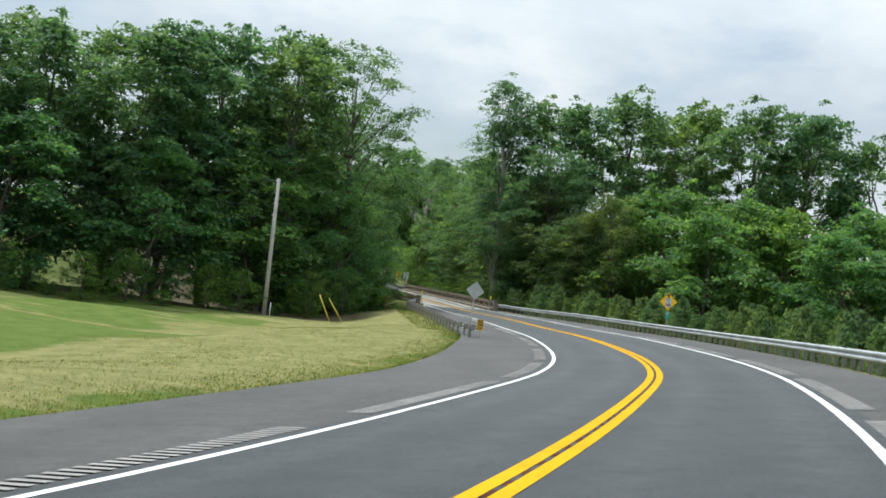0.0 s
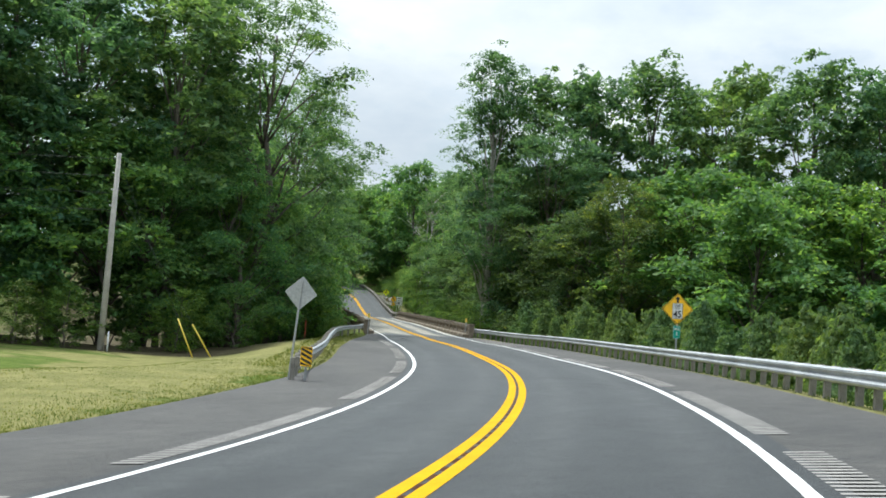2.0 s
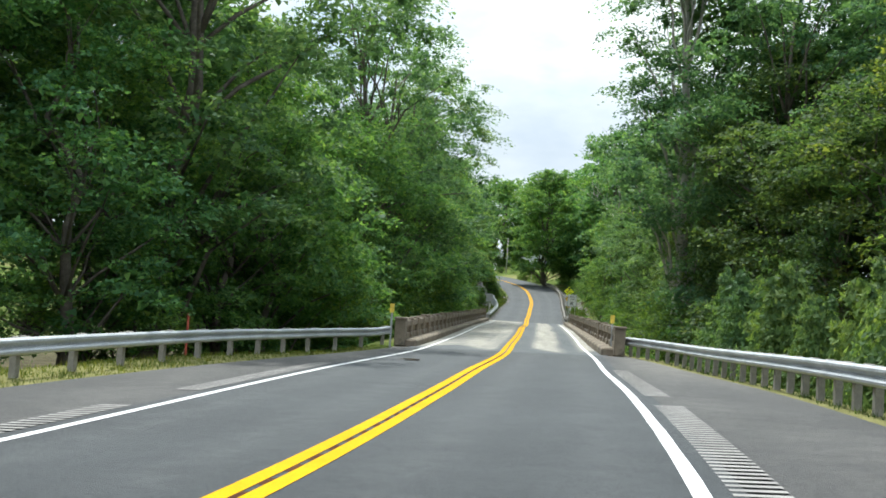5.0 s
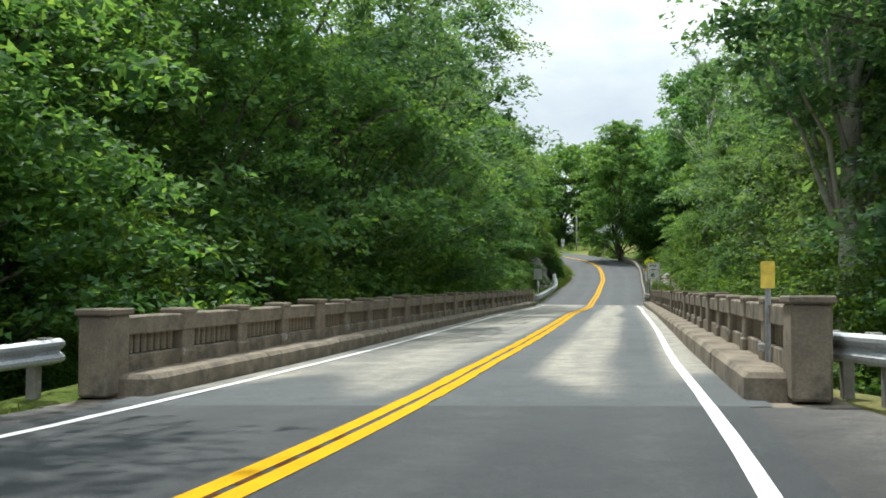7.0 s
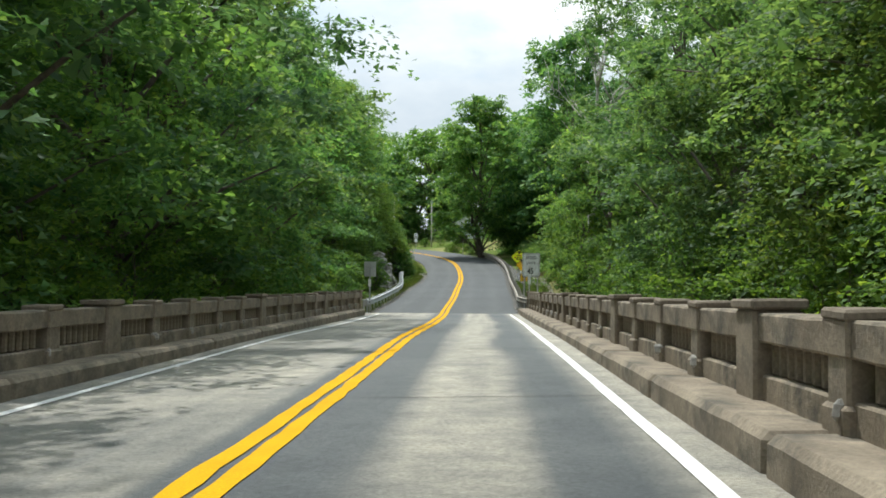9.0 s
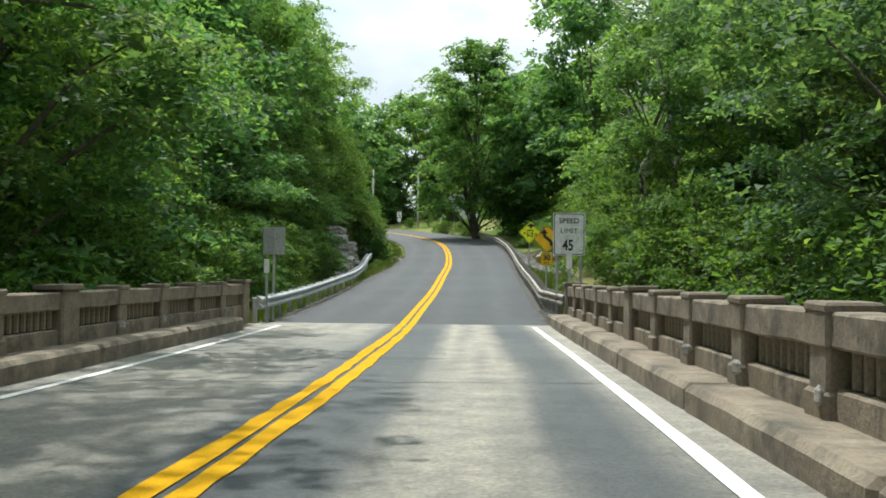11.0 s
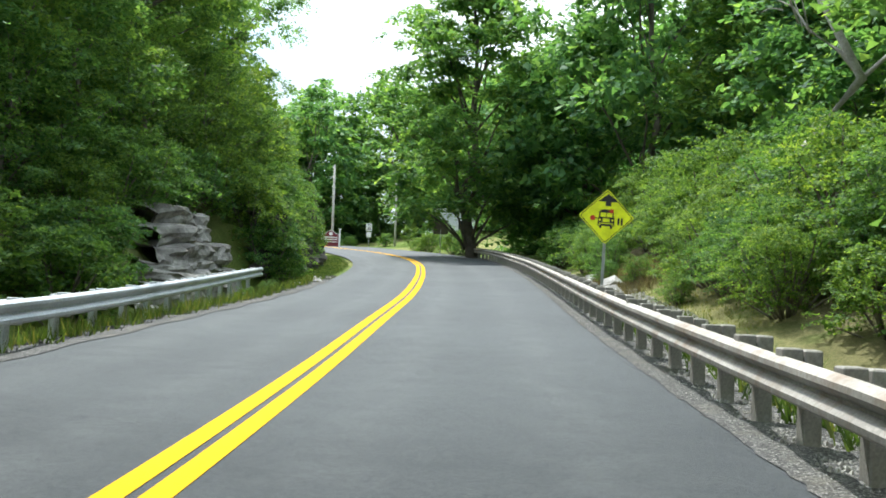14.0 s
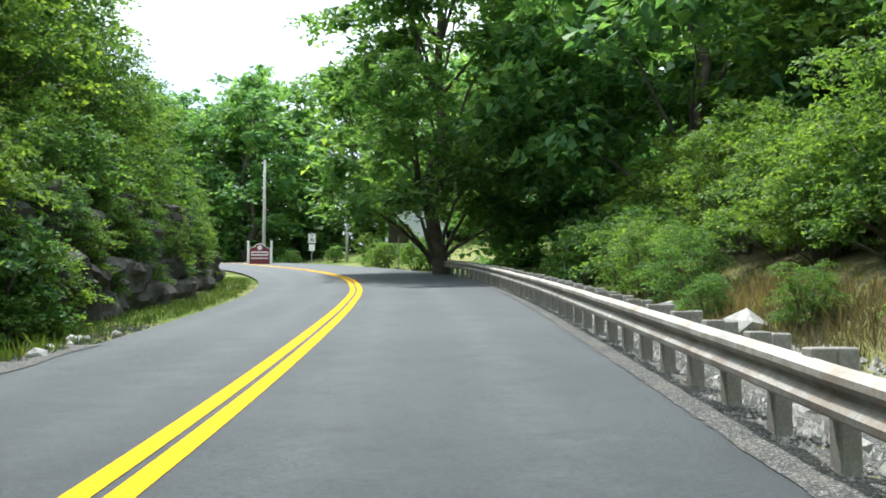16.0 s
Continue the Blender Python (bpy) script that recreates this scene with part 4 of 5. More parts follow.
for k, x in enumerate(span(-45, -8, 2.6)):
    y = 89.0 + 0.55 * (x + 12) - 1.2 * (k % 2)
    plant(YOUNG if k % 3 else BUSH, y, x - road_x(y), 0.5 + 0.06 * (k % 3), 0.1)
# woods on the other side of the road, tall ones behind, lower ones in front
plant_at(POPLAR, 6.9, 127.2, -8.8, 75, 1.0, 1.0)
plant_at(SHADE_TONED[1], 13.5, 122.0, -8.8, 140, 1.05, 1.1)
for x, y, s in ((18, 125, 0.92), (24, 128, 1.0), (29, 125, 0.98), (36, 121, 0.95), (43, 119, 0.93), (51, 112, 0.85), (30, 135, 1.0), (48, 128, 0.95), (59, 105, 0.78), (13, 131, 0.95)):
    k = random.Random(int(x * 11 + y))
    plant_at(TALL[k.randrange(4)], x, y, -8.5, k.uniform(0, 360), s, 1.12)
for x, y, s in ((24, 107, 1.05), (30, 104, 1.0), (36, 102, 0.95), (42, 98, 0.95), (48, 93, 0.9), (27, 97, 0.85), (38, 91, 0.8), (49, 82, 0.8)):
    k = random.Random(int(x * 13 + y))
    plant_at(BROAD[k.randrange(4)], x, y, -7.6, k.uniform(0, 360), s)
for x, y, s in ((15.5, 109, 0.85), (20, 106, 0.95), (14.5, 117, 0.85)):
    plant_at(SHADE_TONED[int(x) % 2], x, y, -7.6, 23 * x, s)
for x, y, s in ((31, 86, 0.75), (38, 80, 0.75), (44, 72, 0.8), (24, 92, 0.7), (15.5, 99, 0.6)):
    k = random.Random(int(x * 17 + y))
    plant_at(YOUNG[k.randrange(3)], x, y, -6.8, k.uniform(0, 360), s)
# cedar row
y = 22.0
while y < 103:
    for row, (o, s) in enumerate(((9.4, 0.9), (11.4, 1.05))):
        yy = y + 1.0 * row
        if row and int(y) % 2:
            continue
        plant(CEDAR, yy, o - 1.6 * smooth(yy, 75, 104) + 0.5 * math.sin(yy), 1.15 * s * (1.0 + 0.15 * math.sin(1.7 * yy)), 0.1)
    y += 1.7
# along the bridge
for k, y in enumerate(span(110, 164, 6.0)):
    plant(NEAR, y, -11.4 - 3.0 * (k % 2), 1.0 + 0.06 * (k % 3), 0.3)
    plant(SHADE_TONED, y + 2, 13.6 + 3.0 * (k % 2), 1.0 + 0.04 * (k % 3) - 0.15 * smooth(y, 140, 150), 0.3)
for k, y in enumerate(span(112, 166, 9.0)):
    plant(TALL, y + 1, -19.5 - 2 * (k % 2), 0.82, 0.3)
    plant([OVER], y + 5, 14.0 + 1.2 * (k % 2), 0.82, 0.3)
for k, y in enumerate(span(112, 166, 4.8)):
    plant(YOUNG, y, -8.4 - 0.8 * (k % 2) - 1.2 * smooth(y, 148, 156), 0.8 + 0.1 * (k % 3), 0.2)
    plant(YOUNG, y + 2, 9.3, 0.85 + 0.1 * (k % 2), 0.2)
# beyond the bridge
for k, y in enumerate(span(169, 224, 6.2)):
    plant(BROAD if k % 2 else NEAR, y, -12.6 - 2.6 * (k % 2), 0.85 - 0.08 * smooth(y, 205, 222), 0.3)
    plant(BROAD if k % 2 or y > 200 else NEAR, y + 2, 15.0 + 2.4 * (k % 2) + 5.5 * smooth(y, 178, 188), 0.98, 0.3)
for k, y in enumerate(span(172, 222, 10)):
    plant(TALL, y + 1, -20.5, 0.75, 0.3)
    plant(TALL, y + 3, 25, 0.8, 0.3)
for k, y in enumerate(span(165, 188, 3.0)):
    plant(BUSH, y, -7.9 - 0.6 * (k % 2), 1.1 + 0.2 * (k % 2) - 0.3 * smooth(y, 178, 188), 0.1)
    plant(YOUNG, y + 1, -10.4, 0.62, 0.2)
for k, y in enumerate(span(168, 188, 3.0)):
    plant(BUSH, y, 9.6 + 0.9 * (k % 2), 0.7 + 0.15 * (k % 3), 0.1)
    plant(YOUNG, y + 1, 12.8, 0.6, 0.2)
for y, o, s in ((188.2, 8.2, 0.9), (190.4, 8.5, 1.0), (192.8, 8.3, 0.85), (195.2, 8.6, 1.05), (197.4, 8.2, 0.8), (194.0, 7.2, 0.4), (201.0, 8.0, 0.4), (204.6, 7.6, 0.38), (207.8, 8.4, 0.75), (210.2, 8.2, 0.8), (203.0, 10.8, 0.9), (205.8, 10.6, 0.9)):
    plant(FINE, y, o + 0.5 * (1 - smooth(y, 198, 200)), s, 0.05)
for k, y in enumerate(span(188, 212, 3.0)):
    plant(FINE, y, 11.4, 1.25 + 0.15 * (k % 3), 0.1)
for k, y in enumerate(span(213, 222, 3.0)):
    plant(BUSH, y, 8.4 + 1.2 * (k % 2), 1.0, 0.1)
    plant(YOUNG, y, 12, 0.7, 0.1)
for k, y in enumerate(span(190, 228, 2.3)):
    d = 5.4 - 1.6 * smooth(y, 200, 203)
    plant(YOUNG, y, -left_edge(y) - d - 1.6 - 0.8 * (k % 2), 0.7 + 0.08 * (k % 3), 0.15)
    plant(BUSH, y + 0.9, -left_edge(y) - d, 0.85 + 0.1 * (k % 3), 0.15)
    plant(BUSH, y + 1.8, -left_edge(y) - d - 3.4, 1.1, 0.15)
for y, d, s in ((186.5, 3.6, 0.8), (188.6, 4.0, 0.95), (194.5, 1.7, 0.28), (197.2, 1.6, 0.3), (201.6, 1.9, 0.5), (202.2, 2.6, 0.9), (203.2, 2.2, 0.8), (202.6, 3.3, 1.1)):
    plant(BUSH, y, -left_edge(y) - d, s, 0.1)
# growth hanging on the ledges of the road cut
for k, y in enumerate(span(203, 228, 1.15)):
    h = 0.3 + 0.62 * (k * 3 % 4)
    d = left_edge(y) + 2.1 + 0.34 * h
    p = on_road(y, -d)
    plant_at(BUSH[k % 3], p.x, p.y, land(y, -left_edge(y) - 1.9).z + h, 77 * k, 0.36 + 0.07 * (k % 4))
for x, y, s in ((-46, 283, 0.9), (-53, 281, 0.8), (-60, 277, 0.9), (-68, 273, 0.8), (-38, 283, 0.9), (-31, 280, 0.9), (-26, 274, 0.8), (-75, 266, 0.9), (-50, 277, 0.6), (-42, 279, 0.7), (-83, 262, 0.9), (-20, 270, 0.9), (-92, 255, 0.9)):
    plant_at(FAR[int(-x) % 2], x, y, hill_z(x, y) - 0.8, 50 * s * x, 0.55 * s)
# the big shade tree at the bend, and the trees round the lawn
SHADE = planted("shade_tree", tree_kit(211, 23.5, 5.6, 0.15, 60, 1.7, 80, 0.25, LEAF_DEEP, BARK, 0.5, 0.02, 0.75), ("trunk", "crown"),
                "large dark-trunked shade tree at the end of the guardrail", "tree", "roadside woods")
plant_at(SHADE, -26.6, 231.6, -1.9, 30, 0.9, 1.0)
plant_at(BROAD[3], -19.6, 234.0, -1.6, 130, 0.95, 1.05)
plant_at(BROAD[0], -21.5, 240.0, -1.0, 210, 0.9, 1.1)
plant_at(BROAD[2], -14.5, 229.0, -1.0, 250, 1.2, 1.3)
for x, y, s in ((-50, 285, 1.2), (-60, 283, 1.25), (-70, 280, 1.2), (-40, 288, 1.25), (-30, 284, 1.3), (-80, 272, 1.2), (-90, 262, 1.2), (-20, 276, 1.3), (-12, 266, 1.3), (-8, 256, 1.3), (-66, 268, 1.0), (-76, 258, 1.0), (-57, 273, 1.05), (-36, 276, 1.0), (-24, 262, 1.1), (-100, 250, 1.2), (-45, 296, 1.2), (-55, 294, 1.2), (-65, 290, 1.2), (-35, 297, 1.2), (-75, 287, 1.2), (-25, 292, 1.2), (-85, 282, 1.2)):
    k = random.Random(int(x * 19 + y))
    plant_at(FAR[k.randrange(2)], x, y, hill_z(x, y) - 0.3, k.uniform(0, 360), s)
for x, y, s in ((-38.6, 262.5, 0.42), (-37.5, 259, 0.45), (-41, 262, 0.35), (-34, 250, 0.4)):
    plant_at(YOUNG[0], x, y, hill_z(x, y) - 0.1, 40 * s, s)
for x, y, s in ((-33.4, 243.5, 0.75), (-34.8, 245.5, 0.6), (-30.5, 240.5, 0.8), (-29.0, 238.6, 0.8), (-45.4, 247.6, 0.3), (-46.4, 247.9, 0.28), (-44, 263, 0.6), (-48.5, 264, 0.6)):
    plant_at(BUSH[1], x, y, hill_z(x, y) - 0.05, 200 * s, s)

# ---------------------------------------------------------------- guardrails
def beam_profile():
    """The W-shaped section of a steel guardrail: (depth towards the road, height)."""
    return ((0.0, 0.155), (0.030, 0.145), (0.075, 0.115), (0.080, 0.075), (0.045, 0.035), (0.010, 0.012), (0.010, -0.012), (0.045, -0.035), (0.080, -0.075), (0.075, -0.115), (0.030, -0.145), (0.0, -0.155))


def guardrail(ya, yb, off, s, top, steel, post_mat, post_size, pitch, label, tall=0.12, dent=0.0, sag=0.0, block=True, drop=None, board=(0.15, 0.34, 0.0)):
    """A W-beam on posts with blockouts; s is the side towards the road (+1: road at the right)."""
    base = new("guardrail")
    base.matrix_basis = Matrix.Identity(4)
    tagged(base, label, "guardrail", "guardrails")
    prof = beam_profile()
    pts = span(ya, yb, 0.8)
    verts, faces, n = [], [], len(prof)

    def centre(y):
        w = dent * (noise.noise(Vector((y * 0.5, s, 0))) + 0.5 * noise.noise(Vector((y * 1.6, s, 3))))
        p = on_road(y, off(y))
        q = land(y, off(y))
        z = max(q.z, p.z - 0.04) - (drop(y) if drop else 0)
        return p.x, p.y, z, w
    for y in pts:
        x0, y0, z0, w = centre(y)
        nx, ny = side(y)
        for d, h in prof + tuple((d - 0.006, h) for d, h in prof[::-1]):
            dd = s * (d + w)
            verts.append((x0 + nx * dd, y0 + ny * dd, z0 + top - 0.155 + h + 0.5 * w))
    m = 2 * n
    for r in range(len(pts) - 1):
        for c in range(m):
            a, b = r * m + c, r * m + (c + 1) % m
            faces.append((a, b, b + m, a + m))
    faces += [tuple(range(m)), tuple(range((len(pts) - 1) * m, len(pts) * m))]
    me = mesh_from("rail", verts, faces, steel)
    bm = bmesh.new()
    bm.from_mesh(me)
    bmesh.ops.recalc_face_normals(bm, faces=bm.faces[:])
    bm.to_mesh(me)
    bm.free()
    part("rail", me, base, "W-shaped steel beam")
    posts = [box_mesh("post", (post_size[0], post_size[1], top + tall + 0.55), post_mat, 0.012, (0, 0, (top + tall - 0.55) / 2)) for _ in range(1)]
    blocks = box_mesh("blockout", (board[0], post_size[1], board[1]), post_mat, 0.01, (0, 0, board[2]))
    y = ya + 0.5
    k = 0
    while y < yb:
        x0, y0, z0, w = centre(y)
        nx, ny = side(y)
        yaw = math.degrees(math.atan2(ny, nx))
        q = random.Random(k)
        back = -s * (0.01 + board[0] + post_size[0] / 2 if block else 0.10)
        part("post", posts[0], base, "", pose(x0 + nx * back, y0 + ny * back, z0 - q.uniform(0, 0.03), q.uniform(-1.5, 1.5), q.uniform(-1.5, 1.5), yaw))
        if block:
            part("blockout", blocks, base, "", pose(x0 - s * nx * (0.005 + board[0] / 2), y0 - s * ny * (0.005 + board[0] / 2), z0 + top - 0.155, 0, 0, yaw))
        ds = math.hypot(1, road_x(y + 0.5) - road_x(y - 0.5))
        y += pitch / ds
        k += 1
    return base


guardrail(-30, 106.3, lambda y: right_edge(y) + 0.42 - 0.3 * smooth(y, 100, 105), -1, 0.74, STEEL, POST, (0.13, 0.15), 1.0, "long galvanised steel guardrail along the outside of the bend", 0.0, drop=lambda y: 0.1 * (1 - smooth(y, 56, 78)))
guardrail(57.4, 104.9, lambda y: -along(RAIL_LEFT, 57.0, 6.0, y), 1, 0.74, STEEL, POST, (0.13, 0.15), 1.905, "galvanised guardrail curving in towards the bridge", 0.0)
guardrail(160.9, 228.5, lambda y: right_edge(y) + 0.2 + 0.3 * (1 - smooth(y, 161, 167)), -1, 0.7, RUSTY, POST, (0.13, 0.17), 1.12, "weathered dented guardrail on close grey posts", 0.05, 0.05, board=(0.15, 0.34, 0.03))
guardrail(159.7, 198.6, lambda y: -3.78 - 1.5 * smooth(y, 176, 199), 1, 0.7, STEEL, STEEL, (0.1, 0.15), 1.6, "weathered guardrail leading from the bridge to the rock", 0.0, 0.02, drop=lambda y: 0.2 * smooth(y, 170, 198))


# ---------------------------------------------------------------- signs
def sign_base(kind, x, y, z, turn, label, category="road sign", lean=0.0):
    base = new(kind)
    base.matrix_basis = pose(x, y, z, 0, lean, turn)
    return tagged(base, label, category, "road signs")


def channel_post(base, height, x=0.0, y=0.03, material=None, below=0.5):
    """A perforated steel channel post."""
    bm = bmesh.new()
    prof = ((-0.035, 0.0), (-0.02, 0.0), (-0.015, 0.03), (0.015, 0.03), (0.02, 0.0), (0.035, 0.0), (0.035, 0.005), (0.024, 0.005), (0.018, 0.036), (-0.018, 0.036), (-0.024, 0.005), (-0.035, 0.005))
    rows = []
    for z in (-below, height):
        rows.append([bm.verts.new((x + px, y + py, z)) for px, py in prof])
    n = len(prof)
    for i in range(n):
        bm.faces.new((rows[0][i], rows[0][(i + 1) % n], rows[1][(i + 1) % n], rows[1][i]))
    bm.faces.new(rows[1])
    bmesh.ops.recalc_face_normals(bm, faces=bm.faces[:])
    return part("post", bm_mesh("post", bm, material or SIGN_BACK), base, "grey steel channel post")


def panel(base, outline, zc, material, border, inner, name="panel", thick=0.006, lift=0.0):
    """A sign's plate with a printed border just proud of it."""
    p = part(name, plate_mesh(name, outline, thick, material), base, "", pose(0, -lift, zc))
    if border:
        shr = inner[0]
        rim = [(x * shr, z * inner[1]) for x, z in outline]
        part("border", frame_mesh("border", rim, (inner[2], inner[3]), 0.002, border), p, "", pose(0, -0.004, 0))
    return p


def glyph(p, outline, material, x=0.0, z=0.0, name="symbol", depth=0.005):
    return part(name, plate_mesh(name, outline, 0.003, material), p, "", pose(x, -depth, z))


def letters(p, words, height, material, x=0.0, z=0.0, squeeze=1.0, bold=0.0, depth=0.006):
    return part("lettering", text_mesh("lettering", words, height, material, squeeze, bold), p, "", pose(x, -depth, z))


def arrow_up(w, h):
    return [(-0.17 * w, -0.5 * h), (0.17 * w, -0.5 * h), (0.17 * w, 0.0), (0.5 * w, 0.0), (0.0, 0.5 * h), (-0.5 * w, 0.0), (-0.17 * w, 0.0)]


BORDER = (0.965, 0.965, 0.955, 0.955)

# speed reduction ahead, with a mile plate under it
p = land(66.3, 6.9)
s1 = sign_base("warning_sign", 17.08, 66.55, p.z, 8, "yellow diamond sign with a 45 limit above a green mile plate", lean=-1.5)
zc = -1.40 - p.z
channel_post(s1, zc + 0.45)
pl = panel(s1, diamond(0.9), zc, SIGN_YELLOW, SIGN_BLACK, BORDER)
glyph(pl, arrow_up(0.27, 0.25), SIGN_BLACK, 0, 0.385)
lp = glyph(pl, rounded(0.42, 0.62, 0.035), SIGN_WHITE, 0, -0.08, "limit_plate")
part("plate_border", frame_mesh("plate_border", rounded(0.403, 0.603, 0.033), (0.94, 0.96), 0.002, SIGN_BLACK), lp, "", pose(0, -0.003, 0))
letters(pl, "SPEED", 0.076, SIGN_BLACK, 0, 0.13, 0.9, 0.002, 0.010)
letters(pl, "LIMIT", 0.076, SIGN_BLACK, 0, 0.022, 0.9, 0.0, 0.010)
letters(pl, "45", 0.275, SIGN_BLACK, 0, -0.2, 0.85, 0.008, 0.010)
mp = panel(s1, rounded(0.29, 0.5, 0.03), zc - 0.92, SIGN_GREEN, SIGN_WHITE, (0.93, 0.96, 0.95, 0.97), "mile_plate")
letters(mp, "MILE", 0.09, SIGN_WHITE, 0, 0.13, 0.85, 0.002)
letters(mp, "1", 0.15, SIGN_WHITE, 0, -0.06, 1.0, 0.006)

# big speed limit sign at the end of the bridge
p = land(162.9, 5.3)
s2 = sign_base("speed_limit_sign", -7.44, 163.65, p.z, 15, "large white 45 speed limit sign with rust-streaked face on two posts")
zc = -3.06 - p.z
for x in (-0.34, 0.34):
    channel_post(s2, zc + 0.5, x)
pl = panel(s2, rounded(0.914, 1.22, 0.06), zc, SIGN_WHITE, SIGN_BLACK, (0.95, 0.962, 0.95, 0.962))
letters(pl, "SPEED", 0.15, SIGN_BLACK, 0, 0.38, 1.02, 0.003)
letters(pl, "LIMIT", 0.15, SIGN_BLACK, 0, 0.09, 1.02)
letters(pl, "45", 0.31, SIGN_BLACK, -0.03, -0.315, 0.72, 0.012)

# winding road warning with its advisory plate
p = land(172.0, 5.6)
s3 = sign_base("warning_sign", -9.54, 172.2, p.z, 14, "yellow diamond winding road sign above a 30 MPH plate", lean=1.0)
zc = -2.93 - p.z
channel_post(s3, zc + 0.45)
pl = panel(s3, diamond(0.762), zc, SIGN_YELLOW, SIGN_BLACK, BORDER)
curve = []
mid = [(0.165, -0.27), (0.16, -0.15), (0.11, -0.06), (0.0, 0.02), (-0.09, 0.1), (-0.115, 0.2)]
wid = [0.055, 0.055, 0.058, 0.058, 0.055, 0.052]
lft, rgt = [], []
for i, (x, z) in enumerate(mid):
    a, b = mid[max(0, i - 1)], mid[min(len(mid) - 1, i + 1)]
    d = Vector((b[0] - a[0], b[1] - a[1])).normalized()
    lft.append((x - d.y * wid[i], z + d.x * wid[i]))
    rgt.append((x + d.y * wid[i], z - d.x * wid[i]))
glyph(pl, rgt + [(0.03, 0.2), (-0.11, 0.37), (-0.27, 0.21)] + lft[::-1], SIGN_BLACK, 0, 0)
pl2 = panel(s3, rounded(0.46, 0.46, 0.035), zc - 0.765, SIGN_YELLOW, SIGN_BLACK, (0.95, 0.95, 0.94, 0.94), "speed_plate")
letters(pl2, "30", 0.2, SIGN_BLACK, 0, 0.055, 1.0, 0.008)
letters(pl2, "MPH", 0.08, SIGN_BLACK, 0, -0.135, 1.0, 0.0005)

# bus stop ahead
p = land(188.8, 4.9)
s4 = sign_base("warning_sign", -13.53, 189.9, p.z, 14, "lime yellow diamond sign with a school bus stop ahead symbol", lean=2.5)
zc = -2.0 - p.z
channel_post(s4, zc + 0.5)
pl = panel(s4, diamond(0.905), zc, SIGN_LIME, SIGN_BLACK, (0.955, 0.955, 0.965, 0.965))
glyph(pl, [(-0.065, -0.13), (0.065, -0.13), (0.065, -0.03), (0.24, -0.03), (0.0, 0.15), (-0.24, -0.03), (-0.065, -0.03)], SIGN_BLACK, 0.03, 0.375)
bus = glyph(pl, [(-0.19, -0.16), (0.19, -0.16), (0.19, 0.02), (0.165, 0.06), (0.165, 0.17), (0.12, 0.215), (0.0, 0.23), (-0.12, 0.215), (-0.165, 0.17), (-0.165, 0.06), (-0.19, 0.02)], SIGN_BLACK, 0.0, -0.06, "bus_symbol")
for w, h, x, z in ((0.13, 0.1, -0.072, 0.1), (0.13, 0.1, 0.072, 0.1), (0.16, 0.085, 0, -0.025), (0.045, 0.045, -0.145, -0.02), (0.045, 0.045, 0.145, -0.02), (0.32, 0.02, 0, -0.1), (0.05, 0.02, -0.15, -0.13), (0.05, 0.02, 0.15, -0.13)):
    part("bus_mark", plate_mesh("bus_mark", rounded(w, h, 0.01, 2), 0.002, SIGN_LIME), bus, "", pose(x, -0.003, z))
for x in (-0.125, 0.125):
    part("bus_wheel", plate_mesh("bus_wheel", rounded(0.05, 0.06, 0.01, 2), 0.002, SIGN_BLACK), bus, "", pose(x, 0, -0.185))
glyph(pl, rounded(0.115, 0.115, 0.05), SIGN_RED, -0.31, -0.045, "stop_disc")
glyph(pl, rounded(0.1, 0.022, 0.008, 2), SIGN_BLACK, -0.215, -0.045, "stop_arm")
star = [(0.075 * (1 if k % 2 else 0.45) * math.cos(radians(36 * k)), 0.075 * (1 if k % 2 else 0.45) * math.sin(radians(36 * k))) for k in range(10)]
glyph(pl, star, SIGN_RED, 0.115, 0.13, "flashing_lamp", 0.010)
for x, h in ((0.285, 0.17), (0.36, 0.17)):
    glyph(pl, rounded(0.045, h, 0.02, 2), SIGN_BLACK, x, -0.1, "bar")

# backs of signs that face the other way
s5 = sign_base("sign_back", 3.78, 57.6, -4.72, 178, "bare grey back of a diamond road sign on a leaning post", lean=-3.5)
channel_post(s5, 3.3, 0, 0.03)
pl = panel(s5, diamond(0.762), 2.88, SIGN_BACK, None, BORDER)
s6 = sign_base("sign_back", -15.38, 161.05, land(161.5, -5.2).z, 195, "grey back of a rectangular road sign")
zc = -3.34 - land(161.5, -5.2).z
channel_post(s6, zc + 0.3, 0, 0.03)
panel(s6, rounded(0.62, 0.77, 0.04), zc, SIGN_BACK, None, BORDER)

# hazard marker with slanting stripes at the start of the rail
s7 = sign_base("hazard_marker", 4.44, 56.95, -4.3, 0, "black and yellow striped marker on the end of the guardrail")
pl = panel(s7, rounded(0.36, 0.6, 0.03), 0.53, SIGN_YELLOW, None, BORDER)
for k in range(5):
    z = -0.30 + 0.15 * k
    q = [(-0.165, z + 0.05), (0.165, z - 0.1), (0.165, z - 0.02), (-0.165, z + 0.13)]
    q = [(x, min(0.29, max(-0.29, zz))) for x, zz in q]
    glyph(pl, q, SIGN_BLACK, 0, 0, "stripe")
channel_post(s7, 0.75, 0, 0.03)

# object markers at the bridge ends and a pale delineator
for x, y, z, t, mat, lab in ((6.05, 107.4, -3.58, 5, GUARD_YELLOW, "small yellow object marker at the end of the parapet"), (-1.32, 102.1, -3.68, 8, GUARD_YELLOW, "small yellow object marker at the end of the parapet")):
    g = land(y, 4.6 if x > 0 else -4.9)
    m = sign_base("object_marker", x, y, g.z, t, lab, "marker")
    panel(m, rounded(0.17, 0.34, 0.02), z - g.z, mat, None, BORDER)
    channel_post(m, z - g.z + 0.15)
g = land(162.6, 4.9)
